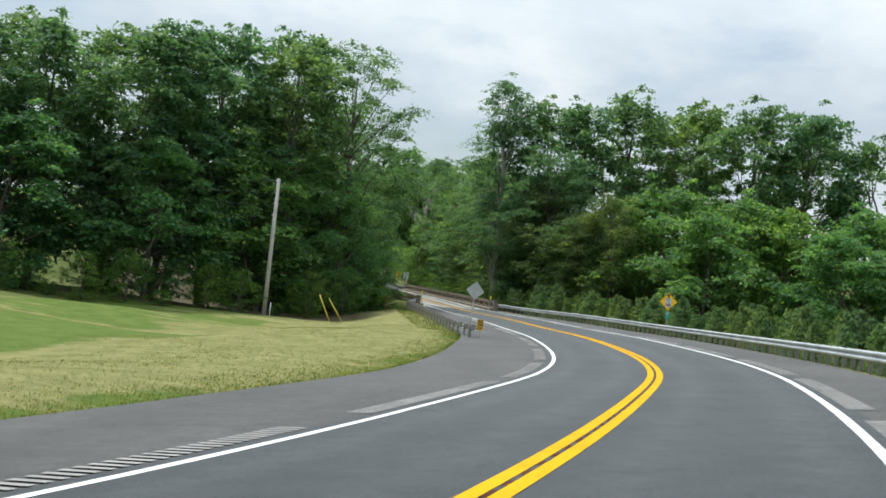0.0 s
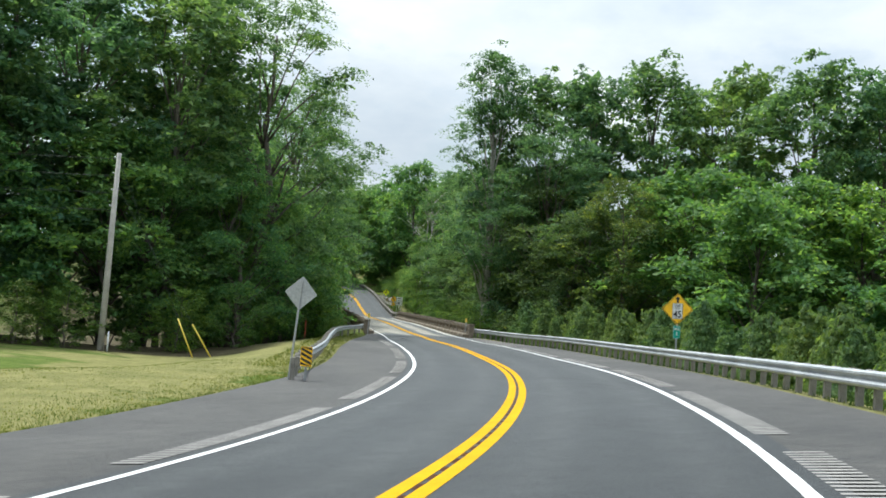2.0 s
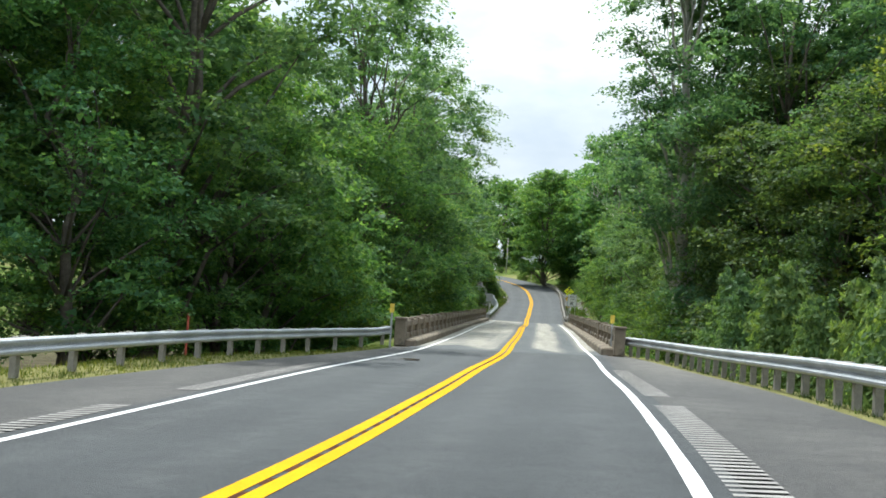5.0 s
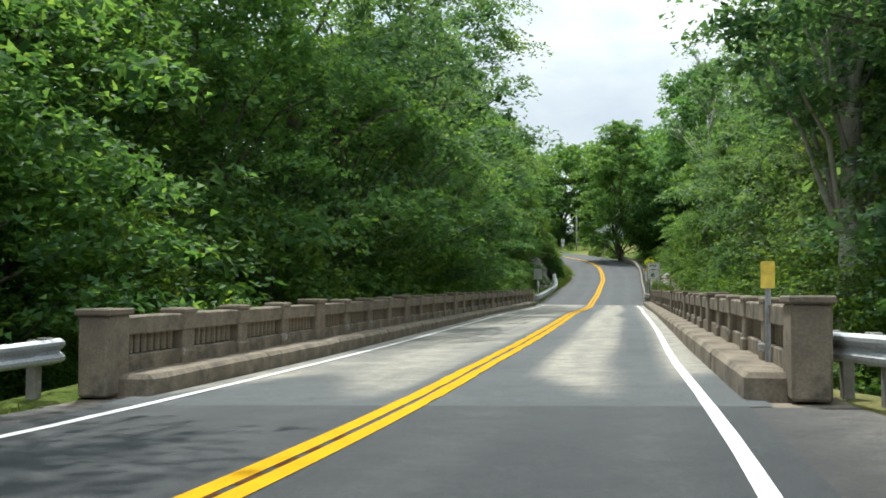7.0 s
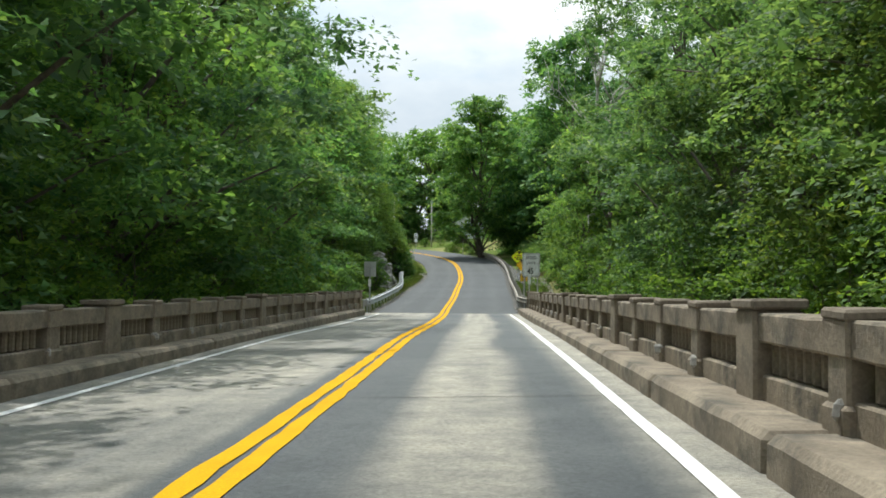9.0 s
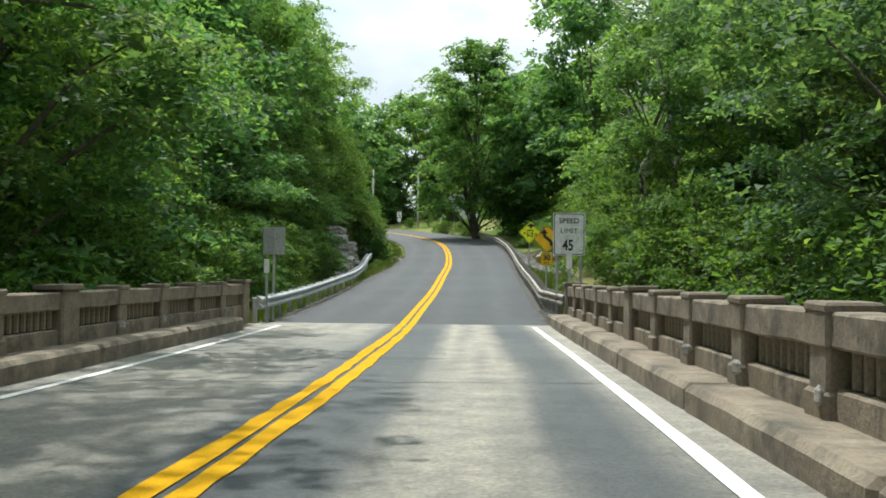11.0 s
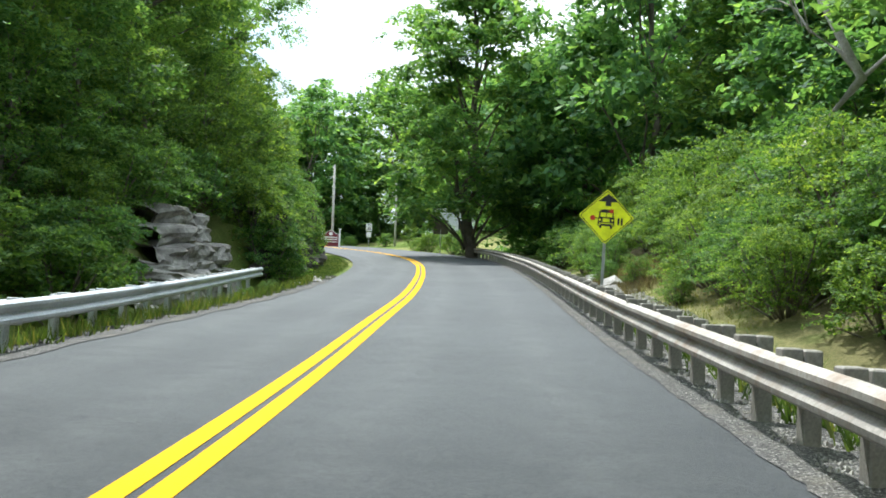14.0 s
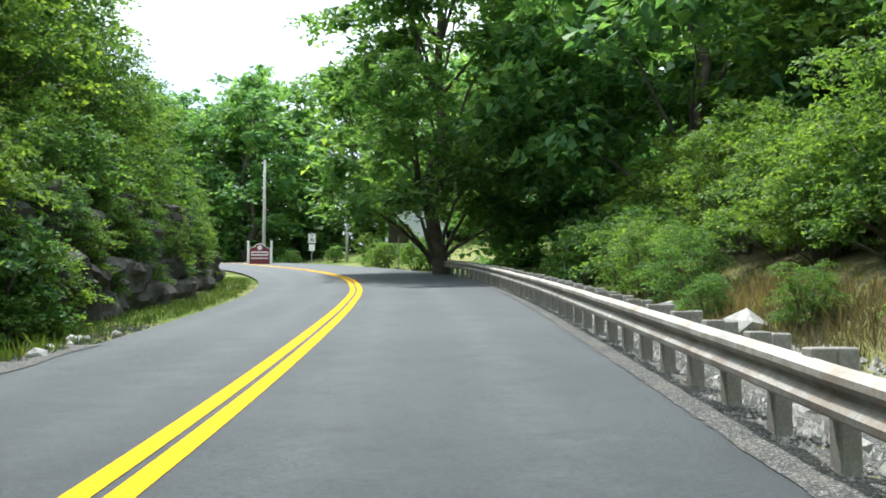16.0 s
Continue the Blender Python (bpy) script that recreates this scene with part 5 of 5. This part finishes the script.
m = sign_base("object_marker", -7.14, 161.6, g.z, 15, "slim white marker plate on a perforated post", "marker")
panel(m, rounded(0.15, 0.42, 0.02), -3.84 - g.z, WHITE_PAINT, None, BORDER)
channel_post(m, -3.62 - g.z)
g = land(162.8, -4.6)
m = sign_base("object_marker", -14.74, 159.3, g.z, 15, "slim white marker plate beside the parapet", "marker")
panel(m, rounded(0.14, 0.36, 0.02), -4.05 - g.z, WHITE_PAINT, None, BORDER)
channel_post(m, -3.9 - g.z)
g = land(91.6, -7.6)
m = tagged(new("marker_post"), "short red marker post behind the guardrail", "marker")
m.matrix_basis = pose(-4.3, 93.5, g.z)
part("post", box_mesh("post", (0.06, 0.06, -4.1 - g.z + 0.3), MARKER_RED, 0.012, (0, 0, (-4.1 - g.z - 0.3) / 2)), m)


# ---------------------------------------------------------------- utility poles and wires
def utility_pole(x, y, z, height, lean, label, radius=0.15):
    base = new("utility_pole")
    base.matrix_basis = pose(x, y, z, 0, lean, 0)
    tagged(base, label, "utility pole", "utility poles")
    part("shaft", tubes_mesh("shaft", [([(0, 0, -0.8), (0, 0, height * 0.5), (0, 0, height)], [radius * 1.15, radius, radius * 0.75])], POLE_WOOD, 10), base)
    for k in range(4):
        z = height - 0.25 - 0.95 * k
        part("insulator", tubes_mesh("insulator", [([(-radius * 0.7, 0, z), (-radius - 0.12, 0, z + 0.03)], [0.04, 0.05])], SIGN_BACK, 7), base)
    return base


def wire(a, b, sag, radius, label, name="overhead_wire"):
    a, b = Vector(a), Vector(b)
    pts = [a.lerp(b, k / 20) + Vector((0, 0, -sag * 4 * (k / 20) * (1 - k / 20))) for k in range(21)]
    ob = new(name, tubes_mesh(name, [(pts, [radius] * 21)], WIRE, 5))
    return tagged(ob, label, "cable", "overhead wires")


PX, PY, PZ = -13.28, 81.0, -6.16
utility_pole(PX, PY, PZ, 11.35, 0.2, "pale wooden utility pole leaning a little at the wood's edge", 0.17)
for k in range(4):
    wire((PX + 0.1, PY, 4.85 - 1.0 * k), (-75, 66, 5.4 - 0.9 * k), 0.9, 0.012, "thin black overhead wire in front of the trees")
for foot, zt in ((Vector((-7.65, 80.75, -6.3)), 4.6), (Vector((-6.65, 81.0, -6.25)), 3.2)):
    hook = Vector((PX + 0.15, PY, zt))
    wire(hook, foot, 0.0, 0.01, "steel guy wire stretched from the pole", "guy_wire")
    tagged(new("guy_guard", tubes_mesh("guy_guard", [([foot, foot.lerp(hook, 0.2)], [0.045, 0.045])], GUARD_YELLOW, 7)), "pale yellow plastic sleeve on a guy wire", "guy guard")
tagged(new("marker_post", tubes_mesh("marker_post", [([(PX + 0.55, PY - 0.3, PZ - 0.3), (PX + 0.55, PY - 0.3, PZ + 1.0)], [0.05, 0.05])], WHITE_PAINT, 8)), "white plastic utility marker beside the pole", "marker")

# ---------------------------------------------------------------- the bend at the end: lawn, signs, house
utility_pole(-42.6, 262.0, hill_z(-42.6, 262.0), 7.6, 0.0, "slim pale utility pole on the lawn", 0.11)
utility_pole(-45.6, 252.0, hill_z(-45.6, 252.0), 8.8, 0.0, "slim pale utility pole behind the town sign", 0.12)
s8 = sign_base("speed_limit_sign", -43.2, 255.6, hill_z(-43.2, 255.6), 12, "small white 35 speed limit sign with a plate below")
channel_post(s8, 2.9)
pl = panel(s8, rounded(0.61, 0.76, 0.04), 2.45, SIGN_WHITE, SIGN_BLACK, (0.95, 0.962, 0.94, 0.955))
letters(pl, "SPEED", 0.09, SIGN_BLACK, 0, 0.26)
letters(pl, "LIMIT", 0.09, SIGN_BLACK, 0, 0.13)
letters(pl, "35", 0.27, SIGN_BLACK, 0, -0.14, 0.9, 0.008)
panel(s8, rounded(0.46, 0.5, 0.03), 1.72, SIGN_WHITE, None, BORDER, "lower_plate")

s9 = sign_base("town_sign", -44.3, 248.5, 0.0, 16, "maroon and white wooden town sign with an arched top", "town sign")
for x in (-0.82, 0.82):
    part("post", box_mesh("post", (0.14, 0.14, 2.3), WHITE_PAINT, 0.015, (x, 0, 1.0)), s9)
    part("finial", box_mesh("finial", (0.2, 0.2, 0.1), WHITE_PAINT, 0.03, (x, 0, 2.19)), s9)
arch = [(-0.76, -0.75), (0.76, -0.75), (0.76, 0.45), (0.45, 0.55), (0.25, 0.75), (0.0, 0.82), (-0.25, 0.75), (-0.45, 0.55), (-0.76, 0.45)]
bd = panel(s9, arch, 1.25, MAROON, WHITE_PAINT, (1.0, 1.0, 0.93, 0.93), "board", 0.05)
glyph(bd, rounded(0.34, 0.34, 0.16), WHITE_PAINT, 0, 0.5, "emblem")
glyph(bd, rounded(1.2, 0.3, 0.02, 2), WHITE_PAINT, 0, 0.08, "bar")
glyph(bd, rounded(1.1, 0.1, 0.02, 2), MAROON, 0, 0.08, "bar", 0.009)
glyph(bd, rounded(1.2, 0.08, 0.02, 2), WHITE_PAINT, 0, -0.25, "bar")

s10 = sign_base("sign_back", -30.9, 238.0, -0.6, 200, "dark brown back of a broad roadside sign", "road sign")
channel_post(s10, 2.0)
panel(s10, rounded(1.15, 1.1, 0.05), 2.2, BARK, None, BORDER)


def house(x, y, z, turn):
    base = new("house")
    base.matrix_basis = pose(x, y, z, 0, 0, turn)
    tagged(base, "pale grey sided house with a dark gabled roof", "house")
    w, d, h, r = 5.6, 9.0, 2.7, 2.0
    gable = [(-w / 2, 0), (w / 2, 0), (w / 2, h), (0, h + r), (-w / 2, h)]
    part("wall", plate_mesh("wall", gable, d, SIDING), base)
    for s in (-1, 1):
        a, b = Vector((0, -0.35, h + r + 0.12)), Vector((s * (w / 2 + 0.35), -0.35, h - 0.1))
        v = [a, b, b + Vector((0, d + 0.7, 0)), a + Vector((0, d + 0.7, 0))]
        v += [p + Vector((0, 0, 0.14)) for p in v]
        f = [(0, 1, 2, 3), (4, 7, 6, 5), (0, 4, 5, 1), (1, 5, 6, 2), (2, 6, 7, 3), (3, 7, 4, 0)]
        part("roof", mesh_from("roof", v, f, SHINGLE), base)
    for x in (-1.4, 1.4):
        wdw = part("window", frame_mesh("window", rounded(1.1, 1.4, 0.02, 1), (0.86, 0.89), 0.06, WHITE_PAINT), base, "", pose(x, -0.06, 1.7))
        part("pane", plate_mesh("pane", rounded(0.98, 1.28, 0.01, 1), 0.01, GLASSY), wdw, "", pose(0, 0.03, 0))
    return base


house(-38.8, 270.0, hill_z(-38.8, 270.0) - 0.4, 16)

# ---------------------------------------------------------------- rock cut, rubble, grass and weeds
def rock_face(ya, yb, d0, height, label, seed, lean, material, bed=0.5, step=0.16):
    """A road cut of limestone beds, each bed a rough-fronted slab of its own set back from the one below."""
    base = new("rock_outcrop")
    p = land(0.5 * (ya + yb), -left_edge(ya) - d0)
    base.matrix_basis = pose(p.x, p.y, p.z)
    tagged(base, label, "rock", "rock cut")
    z0, k = -0.3, 0
    g = random.Random(seed)
    while z0 < height:
        thick = bed * g.uniform(0.6, 1.5)
        verts, faces = [], []
        trim = 0.75 * k
        rows = span(ya + trim, yb - trim * 0.7, step)
        prof = ((0.0, -0.1), (0.0, 0.15), (0.02, 0.4), (0.0, 0.65), (0.03, 0.88), (0.16, 1.0), (0.5, 1.06), (1.3, 1.1))
        for y in rows:
            env = min(1.0, smooth(y, rows[0], rows[0] + 1.2)) * (1 - smooth(y, rows[-1] - 1.2, rows[-1]))
            crack = 0.2 * (math.floor(y / 0.9 + 3 * noise.noise(Vector((y * 0.3, k * 2.0, seed)))) * 7919 % 5) / 4
            setback = d0 + lean * (z0 + 0.3) + 0.75 * noise.noise(Vector((y * 0.35, k * 1.7, seed))) + crack + 0.7 * (1 - env)
            ground = land(y, -left_edge(y) - d0 + 0.2).z
            for back, f in prof:
                jag = 0.26 * noise.noise(Vector((y * 1.7, f * 2.2 + k * 5, seed + 3))) + 0.12 * noise.noise(Vector((y * 5, f * 5 + k * 5, seed + 6))) + (0.1 if f < 0 else 0)
                q = on_road(y, -left_edge(y) - setback - back - jag)
                zz = ground + z0 + thick * f + 0.3 * noise.noise(Vector((y * 0.55, k + seed, 0))) + 0.05 * noise.noise(Vector((y * 2.6, f * 2, k)))
                verts.append((q.x - p.x, q.y - p.y, zz - p.z))
        n = len(prof)
        for r in range(len(rows) - 1):
            for c in range(n - 1):
                a = r * n + c
                faces.append((a, a + 1, a + n + 1, a + n))
        part("ledge", mesh_from("ledge", verts, faces, material), base)
        z0 += thick
        k += 1
    return base


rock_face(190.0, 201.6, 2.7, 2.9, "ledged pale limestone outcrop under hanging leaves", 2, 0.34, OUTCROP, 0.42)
rock_face(201.2, 229.0, 1.7, 2.6, "limestone road cut, its shade put into the stone's dark colour", 7, 0.3, ROCK_IN_SHADE, 0.95)


def stone_mesh(seed, size):
    bm = bmesh.new()
    bmesh.ops.create_icosphere(bm, subdivisions=1, radius=1)
    for v in bm.verts:
        k = 1 + 0.5 * noise.noise(v.co * 1.3 + Vector((seed, 0, 0)))
        v.co = Vector((v.co.x * size * k, v.co.y * size * 0.8 * k, v.co.z * size * 0.6 * k))
    return bm_mesh("rock", bm, PALE_ROCK)


STONES = [stone_mesh(3.7 * k, 1.0) for k in range(5)]
q = random.Random(5)
for k in range(46):
    y = q.uniform(188, 212) if k < 36 else q.uniform(163, 188)
    o = right_edge(y) + q.uniform(0.75, 2.6)
    p = land(y, o)
    s = q.uniform(0.07, 0.2) * (1.3 if k % 9 == 0 else 1)
    r = tagged(new("rock", STONES[k % 5]), "broken pale limestone rock by the guardrail", "rock", "loose rocks")
    r.matrix_basis = pose(p.x, p.y, p.z + 0.25 * s, q.uniform(-20, 20), q.uniform(-20, 20), q.uniform(0, 360)) @ Matrix.Diagonal((s, s, s, 1))
for k in range(12):
    y = q.uniform(197, 203)
    p = land(y, -left_edge(y) - q.uniform(0.15, 0.9))
    s = q.uniform(0.07, 0.18)
    r = tagged(new("rock", STONES[k % 5]), "broken pale limestone rock at the rail's end", "rock", "loose rocks")
    r.matrix_basis = pose(p.x, p.y, p.z + 0.3 * s, q.uniform(-20, 20), q.uniform(-20, 20), q.uniform(0, 360)) @ Matrix.Diagonal((s, s, s, 1))
for k, (y, o, s) in enumerate(((199.5, 6.9, 0.5), (202, 7.3, 0.65), (204.5, 6.8, 0.45), (196.8, 6.6, 0.4), (207, 7.4, 0.55), (193.5, 6.6, 0.35))):
    p = land(y, o)
    r = tagged(new("boulder", STONES[k % 5]), "weathered boulder lodged in the dry bank", "rock", "boulders")
    r.matrix_basis = pose(p.x, p.y, p.z + 0.2 * s, 10 * k, 5, 70 * k) @ Matrix.Diagonal((s, s, s, 1))


def scatter(name, label, material, count, ys_, offs, size, tall, g, limit=lambda y, o: True):
    """Blades strewn over the ground between two offsets: many thin upright triangles."""
    out = []
    while len(out) < count:
        y, f = g.uniform(*ys_), g.random()
        a, b = offs(y)
        o = a + (b - a) * f
        if not limit(y, o):
            continue
        p = np.array(land(y, o))
        for _ in range(4):
            d = g.normal(0, 1, 2)
            d /= np.linalg.norm(d)
            w, h = size * g.uniform(0.6, 1.4), tall * g.uniform(0.4, 1.3)
            c = p + np.array([g.normal(0, 0.07), g.normal(0, 0.07), -0.02])
            tip = c + np.array([g.normal(0, 0.35) * h, g.normal(0, 0.35) * h, h])
            out.append((c - np.array([d[0], d[1], 0]) * w, c + np.array([d[0], d[1], 0]) * w, tip))
    ob = new(name, quads_mesh(name, np.array(out), material))
    return tagged(ob, label, "grass", kind="stuff")


def stones(name, label, count, ys_, offs, size, material, g):
    """Loose chips of stone: small skewed tetrahedra lying on the ground."""
    out = []
    for _ in range(count):
        y = g.uniform(*ys_)
        a, b = offs(y)
        p = np.array(land(y, a + (b - a) * g.random()))
        p[2] += 0.035
        r = size * g.uniform(0.5, 1.6)
        q = [p + r * (np.array([math.cos(t), math.sin(t), -0.3]) + g.normal(0, 0.25, 3)) for t in (0.3, 2.4, 4.5)]
        top = p + np.array([0, 0, 0.8 * r]) + g.normal(0, 0.2 * r, 3)
        out += [(q[0], q[1], top), (q[1], q[2], top), (q[2], q[0], top)]
    return tagged(new(name, quads_mesh(name, np.array(out), material)), label, "gravel", kind="stuff")


gg = np.random.default_rng(21)
p = on_road(95.0, -2.1)
tagged(new("road_debris", quads_mesh("road_debris", np.array([[(p.x + gg.normal(0, 0.16), p.y + gg.normal(0, 0.1), p.z + 0.01 + 0.05 * gg.random()) for _ in range(3)] for _ in range(40)]), BARK)), "small dark scrap of debris lying on the road", "debris")
stones("gravel", "loose grey gravel chips under the guardrail", 17000, (161, 222), lambda y: (right_edge(y) - 0.06, right_edge(y) + 1.3), 0.02, PALE_ROCK, gg)
stones("gravel", "pale broken stone behind the guardrail posts", 6500, (186, 214), lambda y: (right_edge(y) + 0.6, right_edge(y) + 3.6), 0.055, PALE_ROCK, gg)
stones("gravel", "loose gravel chips along the rail", 3500, (161, 204), lambda y: (-left_edge(y) + 0.1, -left_edge(y) - 0.9), 0.03, GRAVEL, gg)
stones("gravel", "grit and debris along the bridge kerb", 5000, (106, 159.5), lambda y: (3.36, 3.75), 0.014, GRAVEL, gg)
scatter("grass", "uneven tufts of grass along the pavement edge", GRASS_BLADE, 26000, (3, 64), lambda y: (-left_edge(y) + 0.03, -left_edge(y) - 2.2), 0.01, 0.075, gg, lambda y, o: gg.random() < math.exp(-(-o - left_edge(y)) / 0.9))
scatter("grass", "mown yellowing grass of the roadside field", GRASS_BLADE, 44000, (8, 70), lambda y: (-left_edge(y) - 0.5, -left_edge(y) - 14), 0.014, 0.05, gg)
scatter("grass", "rough grass under the guardrail by the bridge", GRASS_BLADE, 11000, (64, 104), lambda y: (-left_edge(y) - 0.1, -left_edge(y) - 2.6), 0.011, 0.12, gg)
scatter("grass", "weeds and grass under the long guardrail", GREEN_WEED, 9000, (30, 104), lambda y: (right_edge(y) + 0.35, right_edge(y) + 2.4), 0.011, 0.13, gg)
scatter("grass", "weeds behind the close guardrail posts", GREEN_WEED, 14000, (162, 190), lambda y: (right_edge(y) + 0.7, right_edge(y) + 3.2), 0.016, 0.4, gg)
scatter("grass", "weeds under the left-hand guardrail", GREEN_WEED, 12000, (161, 200), lambda y: (-left_edge(y) - 0.3, -left_edge(y) - 2.6), 0.016, 0.3, gg)
scatter("dry_weeds", "dry brown weeds on the stony bank", DRY_STALK, 7000, (198.5, 206.5), lambda y: (right_edge(y) + 2.2, right_edge(y) + 5.2), 0.011, 0.36, gg)
scatter("grass", "green weeds at the foot of the rock", GREEN_WEED, 9000, (188, 230), lambda y: (-left_edge(y) - 0.3, -left_edge(y) - 1.6), 0.013, 0.15, gg)


scatter("grass", "low green and straw-coloured growth on the stony bank", GRASS_BLADE, 14000, (188, 214), lambda y: (right_edge(y) + 1.6, right_edge(y) + 6.0), 0.01, 0.13, gg)


def blade_clump(y, o, size, label):
    """A fountain of long arching grass blades."""
    g = np.random.default_rng(int(y * 10))
    out = []
    for _ in range(90):
        a, h, r = g.uniform(0, 2 * math.pi), size * g.uniform(0.7, 1.2), size * g.uniform(0.25, 0.75)
        side_ = np.array([-math.sin(a), math.cos(a), 0]) * 0.018
        last = np.array([0.05 * math.cos(a), 0.05 * math.sin(a), -0.05])
        for k in range(1, 5):
            f = k / 4
            nxt = np.array([r * f ** 1.6 * math.cos(a), r * f ** 1.6 * math.sin(a), h * (f - 0.38 * f ** 3)])
            w0, w1 = side_ * (1 - 0.2 * k + 0.2), side_ * (1 - 0.24 * k)
            out.append((last - w0, last + w0, nxt + w1, nxt - w1))
            last = nxt
    ob = new("tall_grass_clump", quads_mesh("tall_grass_clump", np.array(out), GRASS_BLADE))
    p = land(y, o)
    ob.matrix_basis = Matrix.Translation(p)
    return tagged(ob, label, "grass clump", "grass clumps")


for y, o, s in ((169.3, 5.9, 1.5), (170.6, 6.2, 1.3), (171.4, 5.8, 1.2), (172.6, 6.3, 1.3), (180.5, 5.6, 1.0)):
    blade_clump(y, o, s, "tall arching grass clump behind the guardrail")


# ---------------------------------------------------------------- bare trees
def dead_tree(x, y, z, height, seed, label):
    g = np.random.default_rng(seed)
    base = new("dead_tree")
    base.matrix_basis = pose(x, y, z)
    tagged(base, label, "tree", "bare trees")
    spine = bent((0, 0, -0.4), (0.06 * height, -0.04 * height, height * 0.85), g, 0, 7)
    part("trunk", tubes_mesh("trunk", [(spine, [0.3 * (1 - 0.8 * k / 6) for k in range(7)])], PALE_BARK, 8), base)
    for k in range(11):
        s = spine[3 + k % 4]
        a = 2.4 * k
        end = np.array(s) + np.array([math.cos(a), math.sin(a), 0.9]) * height * g.uniform(0.1, 0.2)
        runs = [(bent(s, end, g, 0.2, 5), [0.09, 0.07, 0.05, 0.035, 0.012])]
        for _ in range(5):
            t = end + g.normal(0, 1, 3) * np.array([0.8, 0.8, 0.6]) * height * 0.06 + np.array([0, 0, 0.05 * height])
            runs.append((bent(np.array(s) + (end - np.array(s)) * g.uniform(0.5, 0.9), t, g, 0.1, 4), [0.03, 0.022, 0.015, 0.006]))
        part("branch", tubes_mesh("branch", runs, PALE_BARK, 5), base)
    return base


dead_tree(-8.4, 201.4, -4.5, 20.0, 3, "bare grey dead tree standing among green crowns")
plant_at(NEAR[0], -4.8, 178.2, -6.0, 60, 0.8, 1.0)
plant_at(YOUNG[1], -6.1, 174.4, -6.4, 60, 1.1, 1.05)
dead_tree(-6.6, 180.4, -5.6, 21.5, 5, "slender bare tree rising above the roadside crowns")


def ivy_tree(x, y, z):
    """A dark trunk leaning over the rail, ivy on its foot, a few bright sprays of leaves above."""
    g = np.random.default_rng(44)
    base = new("leaning_tree")
    base.matrix_basis = pose(x, y, z)
    tagged(base, "dark leaning trunk wrapped in ivy with bright green sprays", "tree", "roadside woods")
    spine = [(0, 0, -0.5), (-0.35, -0.45, 2.0), (-0.8, -1.0, 4.2), (-1.4, -1.8, 6.8), (-1.7, -2.3, 9.5), (-1.6, -2.6, 12.5)]
    runs = [(spine, [0.3, 0.26, 0.22, 0.18, 0.13, 0.05])]
    leaves, ivy = [], []
    for k in range(16):
        s0 = np.array(spine[3 + k % 3]) + np.array([0, 0, g.uniform(-0.6, 1.0)])
        a = 2.4 * k
        end = s0 + np.array([math.cos(a), math.sin(a), 0.1]) * g.uniform(0.8, 2.2)
        runs.append((bent(s0, end, g, 0.15, 4), [0.05, 0.04, 0.025, 0.01]))
        leaves.append((*end, g.uniform(0.45, 0.8)))
    for k in range(26):
        f = g.uniform(0, 2.4)
        i = int(f)
        c = np.array(spine[i]) + (np.array(spine[i + 1]) - np.array(spine[i])) * (f - i)
        ivy.append((*(c + g.normal(0, 0.16, 3)), g.uniform(0.14, 0.24)))
    part("trunk", tubes_mesh("trunk", runs, BARK, 8), base)
    part("crown", quads_mesh("crown", clump_leaves(leaves, g, 150, 0.12), LEAF_BRIGHT), base, "bright yellow-green leaf sprays")
    part("ivy", quads_mesh("ivy", clump_leaves(ivy, g, 900, 0.06), LEAF_BUSH), base, "small ivy leaves on the bark")


ivy_tree(-1.3, 178.8, -5.6)
